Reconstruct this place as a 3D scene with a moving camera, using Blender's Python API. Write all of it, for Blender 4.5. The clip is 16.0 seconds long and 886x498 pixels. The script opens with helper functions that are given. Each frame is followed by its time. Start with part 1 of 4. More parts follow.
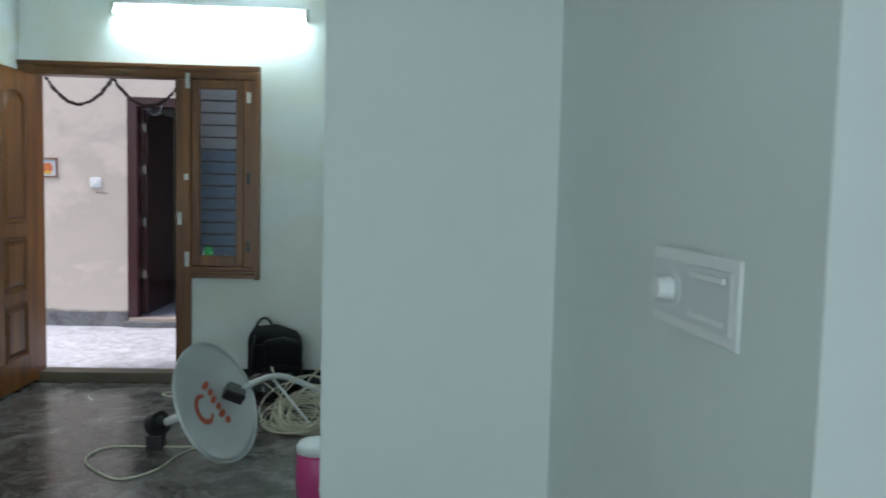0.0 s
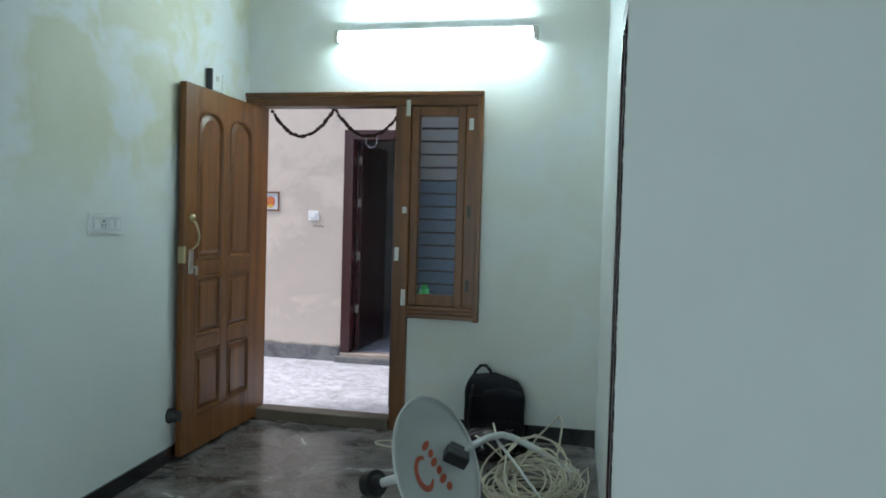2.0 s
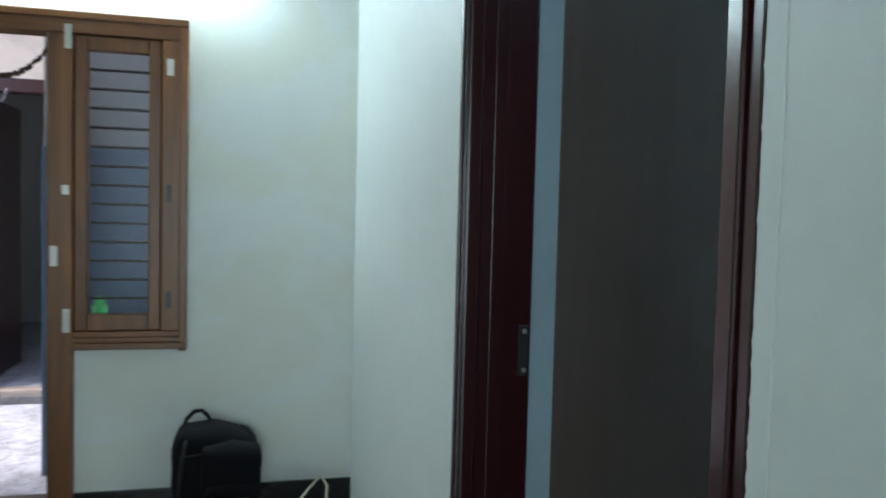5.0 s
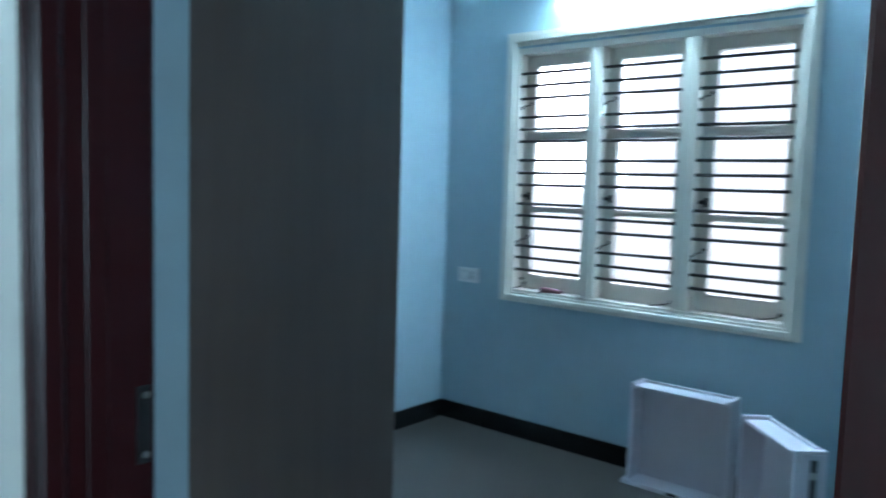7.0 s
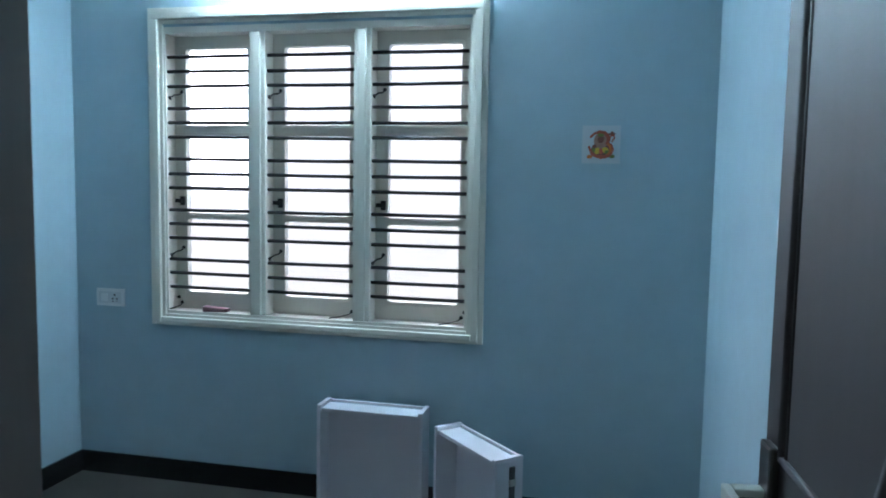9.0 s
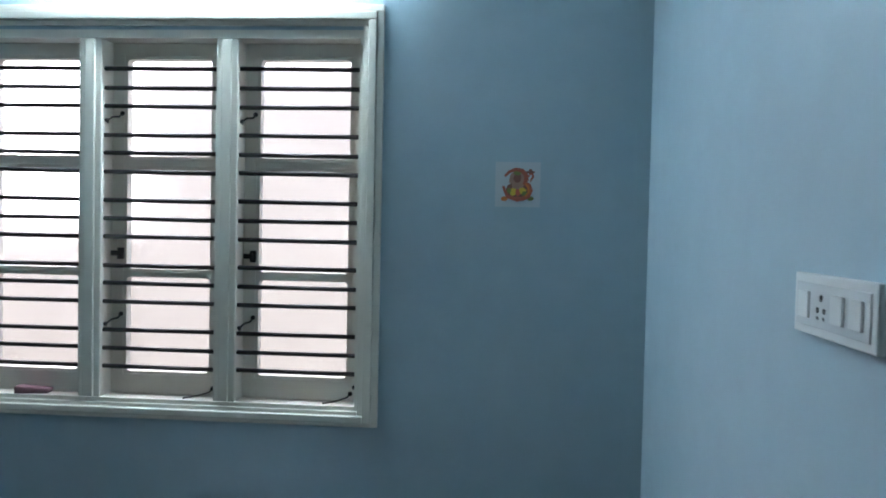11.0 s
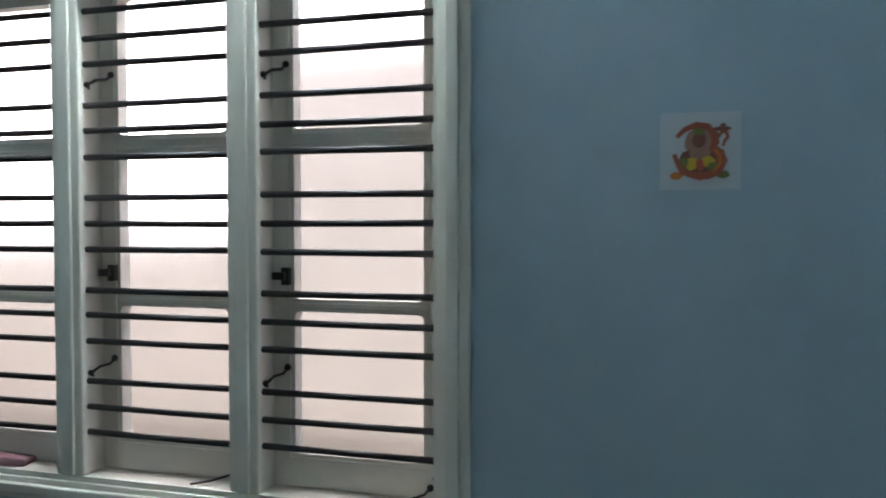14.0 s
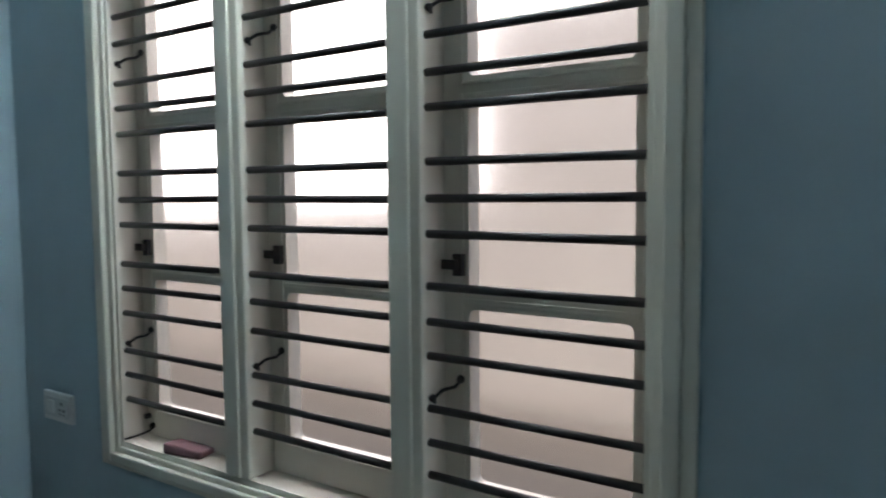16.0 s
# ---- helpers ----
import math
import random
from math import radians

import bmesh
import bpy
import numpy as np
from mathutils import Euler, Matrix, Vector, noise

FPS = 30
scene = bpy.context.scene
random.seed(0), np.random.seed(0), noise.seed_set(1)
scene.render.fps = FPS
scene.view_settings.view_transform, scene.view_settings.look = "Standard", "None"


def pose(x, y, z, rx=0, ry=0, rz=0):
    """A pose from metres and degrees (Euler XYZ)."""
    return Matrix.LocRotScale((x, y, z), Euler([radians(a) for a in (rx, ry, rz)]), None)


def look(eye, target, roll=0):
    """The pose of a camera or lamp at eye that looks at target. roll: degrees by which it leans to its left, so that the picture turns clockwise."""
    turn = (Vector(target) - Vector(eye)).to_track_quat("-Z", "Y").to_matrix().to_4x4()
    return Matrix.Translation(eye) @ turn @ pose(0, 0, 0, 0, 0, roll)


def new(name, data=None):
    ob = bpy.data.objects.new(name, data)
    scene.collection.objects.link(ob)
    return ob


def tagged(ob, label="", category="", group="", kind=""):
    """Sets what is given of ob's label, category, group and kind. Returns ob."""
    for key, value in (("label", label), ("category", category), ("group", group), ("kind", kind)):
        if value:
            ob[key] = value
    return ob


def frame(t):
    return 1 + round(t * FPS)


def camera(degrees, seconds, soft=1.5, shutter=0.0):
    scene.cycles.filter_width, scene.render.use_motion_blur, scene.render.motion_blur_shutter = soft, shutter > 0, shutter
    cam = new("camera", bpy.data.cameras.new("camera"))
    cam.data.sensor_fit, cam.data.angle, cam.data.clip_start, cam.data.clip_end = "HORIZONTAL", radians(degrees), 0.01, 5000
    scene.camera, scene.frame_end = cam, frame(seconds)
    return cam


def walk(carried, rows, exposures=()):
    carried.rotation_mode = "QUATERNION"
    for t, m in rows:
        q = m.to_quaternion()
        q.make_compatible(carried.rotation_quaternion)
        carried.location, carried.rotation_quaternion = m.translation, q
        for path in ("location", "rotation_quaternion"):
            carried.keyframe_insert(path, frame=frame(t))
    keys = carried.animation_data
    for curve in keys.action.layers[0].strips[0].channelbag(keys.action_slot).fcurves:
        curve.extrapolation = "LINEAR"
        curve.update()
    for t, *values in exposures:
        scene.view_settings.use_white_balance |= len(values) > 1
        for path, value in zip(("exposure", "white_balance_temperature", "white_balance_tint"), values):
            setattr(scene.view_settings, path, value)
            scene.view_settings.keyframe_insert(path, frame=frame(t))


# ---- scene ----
cam = camera(61.0, 16.0, soft=1.8, shutter=0.45)
PATH = [
    (0, (0.274, -5.146, 1.326), (0.366, -3.154, 1.181), 1.4),
    (0.5, (0.216, -5.094, 1.322), (0.121, -3.1, 1.205), 2.1),
    (1, (0.164, -4.957, 1.307), (-0.129, -2.981, 1.211), 2.4),
    (1.5, (0.076, -4.766, 1.317), (-0.311, -2.805, 1.238), 1.8),
    (2, (0.014, -4.598, 1.327), (-0.404, -2.645, 1.257), 1.6),
    (2.5, (-0.052, -4.398, 1.339), (-0.388, -2.428, 1.266), 2.2),
    (3, (-0.115, -4.192, 1.342), (-0.37, -2.21, 1.271), 2.6),
    (3.2, (-0.153, -4.127, 1.342), (-0.383, -2.141, 1.266), 2.8),
    (5.5, (-0.442, -3.263, 1.34), (0.263, -1.396, 1.219), 1.1),
    (5.8, (-0.437, -3.149, 1.393), (0.4, -1.338, 1.253), 0.9),
    (6.4, (-0.394, -2.969, 1.434), (0.75, -1.336, 1.271), -0.2),
    (6.5, (-0.381, -2.931, 1.429), (0.809, -1.332, 1.265), 0.2),
    (6.8, (-0.390, -2.854, 1.401), (0.995, -1.421, 1.236), 0.8),
    (7, (-0.376, -2.794, 1.397), (1.151, -1.513, 1.231), 1.7),
    (7.5, (-0.366, -2.660, 1.42), (1.436, -1.797, 1.244), 1.3),
    (7.6, (-0.352, -2.626, 1.425), (1.488, -1.845, 1.24), 1.3),
    (8, (-0.33, -2.587, 1.446), (1.556, -1.954, 1.269), 1.1),
    (8.5, (-0.216, -2.51, 1.428), (1.701, -1.963, 1.265), 1.3),
    (9, (-0.087, -2.454, 1.458), (1.857, -2.017, 1.286), 1.0),
    (9.5, (0.009, -2.417, 1.46), (1.97, -2.063, 1.298), 1.2),
    (10, (0.16, -2.381, 1.481), (2.146, -2.174, 1.359), 0.9),
    (10.2, (0.218, -2.365, 1.483), (2.207, -2.19, 1.379), 1.1),
    (12.3, (0.942, -2.28, 1.468), (2.936, -2.118, 1.469), 2.2),
    (12.5, (1.005, -2.258, 1.465), (2.999, -2.1, 1.476), 2.7),
    (13, (1.135, -2.216, 1.454), (3.131, -2.079, 1.454), 2.7),
    (13.5, (1.303, -2.243, 1.471), (3.286, -1.989, 1.418), 1.6),
    (14, (1.492, -2.297, 1.482), (3.42, -1.772, 1.418), -0.0),
    (14.5, (1.594, -2.309, 1.475), (3.481, -1.654, 1.365), -0.9),
    (15, (1.752, -2.294, 1.479), (3.592, -1.528, 1.321), -0.9),
    (15.5, (1.875, -2.261, 1.493), (3.638, -1.33, 1.333), -0.5),
    (16, (1.958, -2.243, 1.494), (3.597, -1.107, 1.347), -0.5),
]
walk(cam, [(t, look(eye, target, roll)) for t, eye, target, roll in PATH],
     exposures=[(0.0, 1.1, 6150, 11), (3.2, 1.03, 6200, 12), (5.5, 1.52, 6150, 14), (6.5, 1.6, 5800, 13), (7.0, 1.68, 5250, 10), (8.5, 1.55, 5500, 12), (10.0, 1.36, 5950, 17), (12.5, 1.0, 6500, 21), (15.0, 0.77, 6850, 22), (16.0, 0.45, 6900, 21)])

# ---- light ----
world = bpy.data.worlds.new("world")
scene.world = world
world.use_nodes = True
wn = world.node_tree.nodes
sky = wn.new("ShaderNodeTexSky")
sky.sky_type = 'NISHITA'
sky.sun_disc = False
sky.sun_elevation = radians(58)
sky.sun_rotation = radians(252)
sky.air_density, sky.dust_density = 1.0, 3.0
wn["Background"].inputs["Strength"].default_value = 0.15
world.node_tree.links.new(sky.outputs["Color"], wn["Background"].inputs["Color"])

sun = new("sun", bpy.data.lights.new("sun", 'SUN'))
sun.data.energy, sun.data.angle, sun.data.color = 1.3, radians(20), (1.0, 0.93, 0.86)
sun.matrix_basis = look((-6, -2, 10), (0, 0, 0))

# added fill lamp behind the walk, before a solid wall without any opening
back = new("back_fill_light", bpy.data.lights.new("back_fill_light", 'AREA'))
back.data.shape, back.data.size, back.data.size_y, back.data.energy, back.data.color = 'RECTANGLE', 2.4, 2.1, 30.0, (0.80, 0.97, 1.0)
back.matrix_basis = look((-1.0, -7.97, 1.3), (-1.0, 0, 1.3))

# lamp added outside, above the bedroom window, to brighten its sill like sky
gap = new("window_sky_fill", bpy.data.lights.new("window_sky_fill", 'AREA'))
gap.data.shape, gap.data.size, gap.data.size_y, gap.data.energy, gap.data.color = 'RECTANGLE', 1.6, 0.6, 22.0, (0.95, 0.98, 1.0)
gap.matrix_basis = look((3.75, -1.12, 2.85), (3.12, -1.12, 0.85))

TUBE_LIVING, TUBE_BEDROOM = 64.0, 97.0

# ---- numbers of the plan ----
CEIL = 3.0
XL = -2.310            # living room's west wall
XD = 0.03             # living room's east wall, with the bedroom door
XB = 0.325            # bedroom's west face
XW = 3.097            # bedroom's window wall
YB, YS = 0.10, -2.845  # bedroom's north and south faces
YF = -3.12            # face of the wall that steps back
XQ = 0.64             # wall with the fan regulator


# ---- materials ----
def shader(name, rough=0.5, metal=0.0, spec=0.5):
    m = bpy.data.materials.new(name)
    m.use_nodes = True
    b = m.node_tree.nodes["Principled BSDF"]
    b.inputs["Roughness"].default_value = rough
    b.inputs["Metallic"].default_value = metal
    b.inputs["Specular IOR Level"].default_value = spec
    return m, m.node_tree.nodes, m.node_tree.links, b


def place_of(n, l, stretch=(1, 1, 1)):
    g = n.new("ShaderNodeNewGeometry")
    mp = n.new("ShaderNodeMapping")
    mp.inputs["Scale"].default_value = stretch
    l.new(g.outputs["Position"], mp.inputs["Vector"])
    return mp.outputs["Vector"]


def noise_of(n, l, vec, scale, detail=4.0, rough=0.55, dist=0.0):
    t = n.new("ShaderNodeTexNoise")
    t.inputs["Scale"].default_value = scale
    t.inputs["Detail"].default_value = detail
    t.inputs["Roughness"].default_value = rough
    t.inputs["Distortion"].default_value = dist
    l.new(vec, t.inputs["Vector"])
    return t.outputs["Fac"]


def ramp_of(n, l, fac, *stops):
    r = n.new("ShaderNodeValToRGB")
    e = r.color_ramp.elements
    while len(e) < len(stops):
        e.new(0.5)
    for el, (p, c) in zip(e, stops):
        el.position = p
        el.color = (*c, 1) if len(c) == 3 else c
    l.new(fac, r.inputs["Fac"])
    return r.outputs["Color"]


def blend(n, l, fac, a, b, mode='MIX'):
    x = n.new("ShaderNodeMix")
    x.data_type, x.blend_type = 'RGBA', mode
    for v, k in ((fac, 0), (a, 6), (b, 7)):
        if hasattr(v, "is_linked"):
            l.new(v, x.inputs[k])
        elif k == 0:
            x.inputs[k].default_value = v
        else:
            x.inputs[k].default_value = (*v, 1)
    return x.outputs[2]


def bump_of(n, l, b, height, strength, dist=0.01):
    u = n.new("ShaderNodeBump")
    u.inputs["Strength"].default_value = strength
    u.inputs["Distance"].default_value = dist
    l.new(height, u.inputs["Height"])
    l.new(u.outputs["Normal"], b.inputs["Normal"])


def plain(name, c, rough=0.5, metal=0.0, vary=0.12, scale=30.0, bump=0.05, spec=0.5):
    """Paint, plastic or metal with a little unevenness at two scales."""
    m, n, l, b = shader(name, rough, metal, spec)
    v = place_of(n, l)
    fine, wide = noise_of(n, l, v, scale), noise_of(n, l, v, scale * 0.12)
    dark = tuple(x * (1 - vary) for x in c)
    lite = tuple(min(1, x * (1 + vary * 0.6)) for x in c)
    a = ramp_of(n, l, wide, (0.3, dark), (0.7, lite))
    l.new(blend(n, l, fine, a, c), b.inputs["Base Color"])
    if bump:
        bump_of(n, l, b, fine, bump, 0.004)
    return m


def wall_paint(name, c, stain=None, stain_amount=0.0, rough=0.55, bump=0.06, high=None):
    """Rolled wall paint, with roller grain, faint clouds and damp patches."""
    m, n, l, b = shader(name, rough, 0, 0.35)
    v = place_of(n, l)
    wide = noise_of(n, l, v, 0.9, 3)
    fine = noise_of(n, l, v, 160, 3)
    mid = noise_of(n, l, v, 9, 5)
    col = ramp_of(n, l, wide, (0.3, tuple(x * 0.95 for x in c)), (0.7, c))
    col = blend(n, l, 0.022, col, ramp_of(n, l, mid, (0.35, (0, 0, 0)), (0.65, (1, 1, 1))), 'OVERLAY')
    if stain:
        patch = noise_of(n, l, place_of(n, l, (1.0, 1.0, 1.3)), 1.7, 6, 0.6, 0.4)
        mask = ramp_of(n, l, patch, (0.44, (0, 0, 0)), (0.55, (stain_amount,) * 3), (0.78, (stain_amount * 0.6,) * 3))
        if high:
            sep = n.new("ShaderNodeSeparateXYZ")
            l.new(place_of(n, l), sep.inputs[0])
            band = n.new("ShaderNodeMapRange")
            band.interpolation_type = 'SMOOTHSTEP'
            band.inputs["From Min"].default_value, band.inputs["From Max"].default_value = high
            l.new(sep.outputs["Z"], band.inputs["Value"])
            mul = n.new("ShaderNodeMath")
            mul.operation = 'MULTIPLY'
            l.new(mask, mul.inputs[0])
            l.new(band.outputs[0], mul.inputs[1])
            mask = mul.outputs[0]
        col = blend(n, l, mask, col, stain)
    l.new(col, b.inputs["Base Color"])
    both = n.new("ShaderNodeMath")
    both.operation = 'MULTIPLY_ADD'
    l.new(mid, both.inputs[0])
    both.inputs[1].default_value = 0.6
    l.new(fine, both.inputs[2])
    bump_of(n, l, b, both.outputs[0], bump, 0.003)
    return m


def wood(name, dark, light, rough=0.32, along='Z', scale=1.0, bump=0.04):
    """Polished timber: stretched grain, broader figure and pores."""
    m, n, l, b = shader(name, rough, 0, 0.5)
    st = {'Z': (22, 22, 1.1), 'X': (1.1, 22, 22), 'Y': (22, 1.1, 22)}[along]
    v = place_of(n, l, tuple(x * scale for x in st))
    grain = noise_of(n, l, v, 1.0, 8, 0.65, 0.6)
    figure = noise_of(n, l, place_of(n, l, tuple(x * 0.16 * scale for x in st)), 1.0, 3, 0.5, 1.5)
    col = ramp_of(n, l, grain, (0.3, dark), (0.7, light))
    col = blend(n, l, 0.35, col, ramp_of(n, l, figure, (0.35, dark), (0.65, light)))
    l.new(col, b.inputs["Base Color"])
    bump_of(n, l, b, grain, bump, 0.002)
    return m


def granite(name, dark, mid, light, scale=1.0, rough=0.14, veins=0.55):
    """Polished stone with drifting clouds, pale veins and speckle."""
    m, n, l, b = shader(name, rough, 0, 0.5)
    v = place_of(n, l)
    cloud = noise_of(n, l, v, 2.4 * scale, 6, 0.62, 0.9)
    speck = noise_of(n, l, v, 70 * scale, 4, 0.7)
    vein = noise_of(n, l, v, 5.0 * scale, 7, 0.68, 1.8)
    col = ramp_of(n, l, cloud, (0.34, dark), (0.5, mid), (0.66, light))
    col = blend(n, l, ramp_of(n, l, vein, (0.52, (0, 0, 0)), (0.60, (veins,) * 3), (0.68, (0, 0, 0))), col, light)
    col = blend(n, l, 0.3, col, ramp_of(n, l, speck, (0.35, dark), (0.65, light)))
    l.new(col, b.inputs["Base Color"])
    l.new(ramp_of(n, l, cloud, (0.3, (rough * 0.8,) * 3), (0.7, (rough * 1.7,) * 3)), b.inputs["Roughness"])
    return m


def glow(name, c, strength):
    m = bpy.data.materials.new(name)
    m.use_nodes = True
    n, l = m.node_tree.nodes, m.node_tree.links
    e = n.new("ShaderNodeEmission")
    e.inputs["Color"].default_value = (*c, 1)
    e.inputs["Strength"].default_value = strength
    l.new(e.outputs[0], n["Material Output"].inputs["Surface"])
    return m


M_WHITE = wall_paint("white_wall_paint", (0.70, 0.73, 0.71))
M_DAMP = wall_paint("damp_white_wall_paint", (0.70, 0.73, 0.71), (0.58, 0.57, 0.36), 0.7, high=(1.15, 1.75))
M_NORTH = wall_paint("lightly_stained_white_paint", (0.70, 0.73, 0.71), (0.62, 0.60, 0.42), 0.28)
M_BLUE = wall_paint("blue_wall_paint", (0.375, 0.488, 0.546))
M_BACKDROP = wall_paint("pink_house_paint", (0.575, 0.55, 0.485), (0.46, 0.435, 0.385), 0.5, 0.8, 0.2)
M_PLASTER = wall_paint("rough_pale_plaster", (0.58, 0.505, 0.43), (0.45, 0.395, 0.34), 0.85, 0.8, 0.35)
M_CEIL = wall_paint("ceiling_paint", (0.75, 0.76, 0.75))
M_FLOOR = granite("grey_brown_granite", (0.026, 0.023, 0.021), (0.098, 0.086, 0.078), (0.225, 0.205, 0.19), 1.25, 0.17)
M_FLOOR_OUT = granite("pale_veined_stone", (0.14, 0.135, 0.145), (0.37, 0.385, 0.43), (0.58, 0.60, 0.65), 4.0, 0.4, 0.8)
M_FLOOR_BED = plain("dull_grey_granite", (0.050, 0.046, 0.040), 0.33, vary=0.5, scale=11.0, bump=0.01)
M_BLACK = granite("black_granite", (0.006, 0.006, 0.007), (0.009, 0.009, 0.010), (0.016, 0.016, 0.016), 3.0, 0.16)
M_GREYSTONE = granite("grey_stone_skirting", (0.05, 0.05, 0.055), (0.11, 0.11, 0.11), (0.2, 0.2, 0.2), 3.0, 0.5)
M_TEAK = wood("polished_teak", (0.068, 0.0205, 0.004), (0.240, 0.090, 0.017), 0.36)
M_TEAK_X = wood("polished_teak_rail", (0.066, 0.020, 0.004), (0.205, 0.078, 0.016), 0.34, along='X')
M_MAROON = wood("dark_maroon_enamel", (0.028, 0.0055, 0.0065), (0.038, 0.0075, 0.0085), 0.24, bump=0.02)
M_LEAF = wood("grey_brown_moulded_skin", (0.026, 0.0205, 0.022), (0.037, 0.0295, 0.031), 0.58, bump=0.03)
M_LAMINATE = wood("dark_grey_laminate", (0.104, 0.073, 0.060), (0.134, 0.096, 0.079), 0.5, bump=0.025)
M_CREAM = plain("cream_enamel", (0.72, 0.685, 0.605), 0.35, vary=0.06, bump=0.04)
M_IRON = plain("black_iron", (0.012, 0.012, 0.014), 0.45, 0.3)
M_MELAMINE = plain("white_melamine", (0.64, 0.615, 0.665), 0.4, vary=0.03, bump=0.01)
M_PLASTIC = plain("white_plastic", (0.72, 0.73, 0.72), 0.35, vary=0.04, bump=0.0)
M_STEEL = plain("satin_steel", (0.55, 0.54, 0.5), 0.3, 0.95, bump=0.02)
M_BRASS = plain("aged_brass", (0.45, 0.38, 0.22), 0.35, 0.9)
M_DARKBRASS = plain("dark_aged_brass", (0.05, 0.045, 0.04), 0.35, 0.8)
M_DARK = plain("black_plastic", (0.012, 0.012, 0.013), 0.45)
M_FABRIC = plain("black_nylon", (0.0075, 0.0080, 0.0105), 0.8, vary=0.3, scale=300, bump=0.25, spec=0.2)
M_DISH = plain("pale_grey_dish_paint", (0.50, 0.52, 0.51), 0.4, vary=0.05, bump=0.02)
M_RED = plain("red_print", (0.50, 0.10, 0.05), 0.5)
M_CABLE = plain("cream_cable", (0.50, 0.46, 0.34), 0.5, vary=0.15)
M_PINK = plain("pink_plastic", (0.55, 0.06, 0.22), 0.4)
M_PACKET = plain("dusty_pink_leather", (0.22, 0.115, 0.13), 0.6)
M_INSET = plain("grey_white_plastic", (0.60, 0.62, 0.62), 0.4, vary=0.04, bump=0.0)
M_BLUESHEET = plain("blue_backing_sheet", (0.07, 0.11, 0.18), 0.6, vary=0.25, scale=8)
M_GREYSHEET = plain("grey_sheet", (0.20, 0.21, 0.23), 0.6, vary=0.2, scale=8)
M_PAPER = plain("white_paper", (0.50, 0.54, 0.56), 0.6, vary=0.04)
M_ORANGE = plain("orange_print", (0.55, 0.16, 0.03), 0.5, vary=0.3)
M_YELLOW = plain("yellow_print", (0.62, 0.42, 0.04), 0.5, vary=0.3)
M_FLOWER = plain("dried_garland", (0.05, 0.02, 0.015), 0.8, vary=0.5, scale=90)
M_HINGE = plain("dull_beige_metal", (0.24, 0.21, 0.18), 0.5)
M_GREEN = plain("green_plastic", (0.03, 0.45, 0.10), 0.4)
M_TUBE = glow("lit_tube", (0.76, 0.98, 1.0), TUBE_LIVING)
M_TUBE_B = glow("lit_tube_bedroom", (0.70, 0.95, 1.0), TUBE_BEDROOM)


def frosted(name, rough, tint):
    m, n, l, b = shader(name, rough, 0, 0.5)
    b.inputs["Base Color"].default_value = (*tint, 1)
    b.inputs["Transmission Weight"].default_value = 1.0
    b.inputs["IOR"].default_value = 1.2
    v = place_of(n, l)
    bump_of(n, l, b, noise_of(n, l, v, 120), 0.1, 0.002)
    return m


M_PANE = frosted("frosted_glass", 0.26, (0.97, 0.97, 0.97))
M_GLASS = frosted("tinted_glass", 0.22, (0.82, 0.86, 0.90))

# ---- builders ----
WORLD_OF = {}


def box(bm, x0, x1, y0, y1, z0, z1, bev=0.0):
    vs = [bm.verts.new(p) for p in ((x0, y0, z0), (x1, y0, z0), (x1, y1, z0), (x0, y1, z0),
                                    (x0, y0, z1), (x1, y0, z1), (x1, y1, z1), (x0, y1, z1))]
    fs = [bm.faces.new([vs[i] for i in f]) for f in ((3, 2, 1, 0), (4, 5, 6, 7), (0, 1, 5, 4), (1, 2, 6, 5), (2, 3, 7, 6), (3, 0, 4, 7))]
    if bev:
        es = {e for f in fs for e in f.edges}
        bmesh.ops.bevel(bm, geom=list(es), offset=bev, segments=2, affect='EDGES', profile=0.6)
    return bm


def prism(pts, z0, z1):
    bm = bmesh.new()
    a = [bm.verts.new((*p, z0)) for p in pts]
    b = [bm.verts.new((*p, z1)) for p in pts]
    bm.faces.new(a[::-1])
    bm.faces.new(b)
    for i in range(len(pts)):
        j = (i + 1) % len(pts)
        bm.faces.new((a[i], a[j], b[j], b[i]))
    return bm


def boxes(*rows, bev=0.0):
    bm = bmesh.new()
    for r in rows:
        box(bm, *r, bev=bev)
    return bm


def rod(bm, a, b, r, seg=12, r2=None):
    a, b = Vector(a), Vector(b)
    d = b - a
    m = Matrix.Translation((a + b) / 2) @ d.to_track_quat('Z', 'Y').to_matrix().to_4x4()
    bmesh.ops.create_cone(bm, cap_ends=True, segments=seg, radius1=r, radius2=r if r2 is None else r2, depth=d.length, matrix=m)
    return bm


def sweep(bm, pts, r, seg=8, closed=False):
    """A round bar along points."""
    pts = [Vector(p) for p in pts]
    rings, up = [], Vector((0.13, 0.21, 0.97))
    k = len(pts)
    for i, p in enumerate(pts):
        q0, q1 = pts[i - 1 if i or closed else 0], pts[(i + 1) % k if i < k - 1 or closed else k - 1]
        t = (q1 - q0).normalized()
        u = t.cross(up)
        if u.length < 1e-3:
            u = t.cross(Vector((1, 0, 0)))
        u.normalize()
        w = t.cross(u)
        rings.append([bm.verts.new(p + r * (math.cos(a) * u + math.sin(a) * w)) for a in [2 * math.pi * j / seg for j in range(seg)]])
    for i in range(k if closed else k - 1):
        A, B = rings[i], rings[(i + 1) % k]
        for j in range(seg):
            bm.faces.new((A[j], A[(j + 1) % seg], B[(j + 1) % seg], B[j]))
    if not closed:
        bm.faces.new(rings[0][::-1])
        bm.faces.new(rings[-1])
    return bm


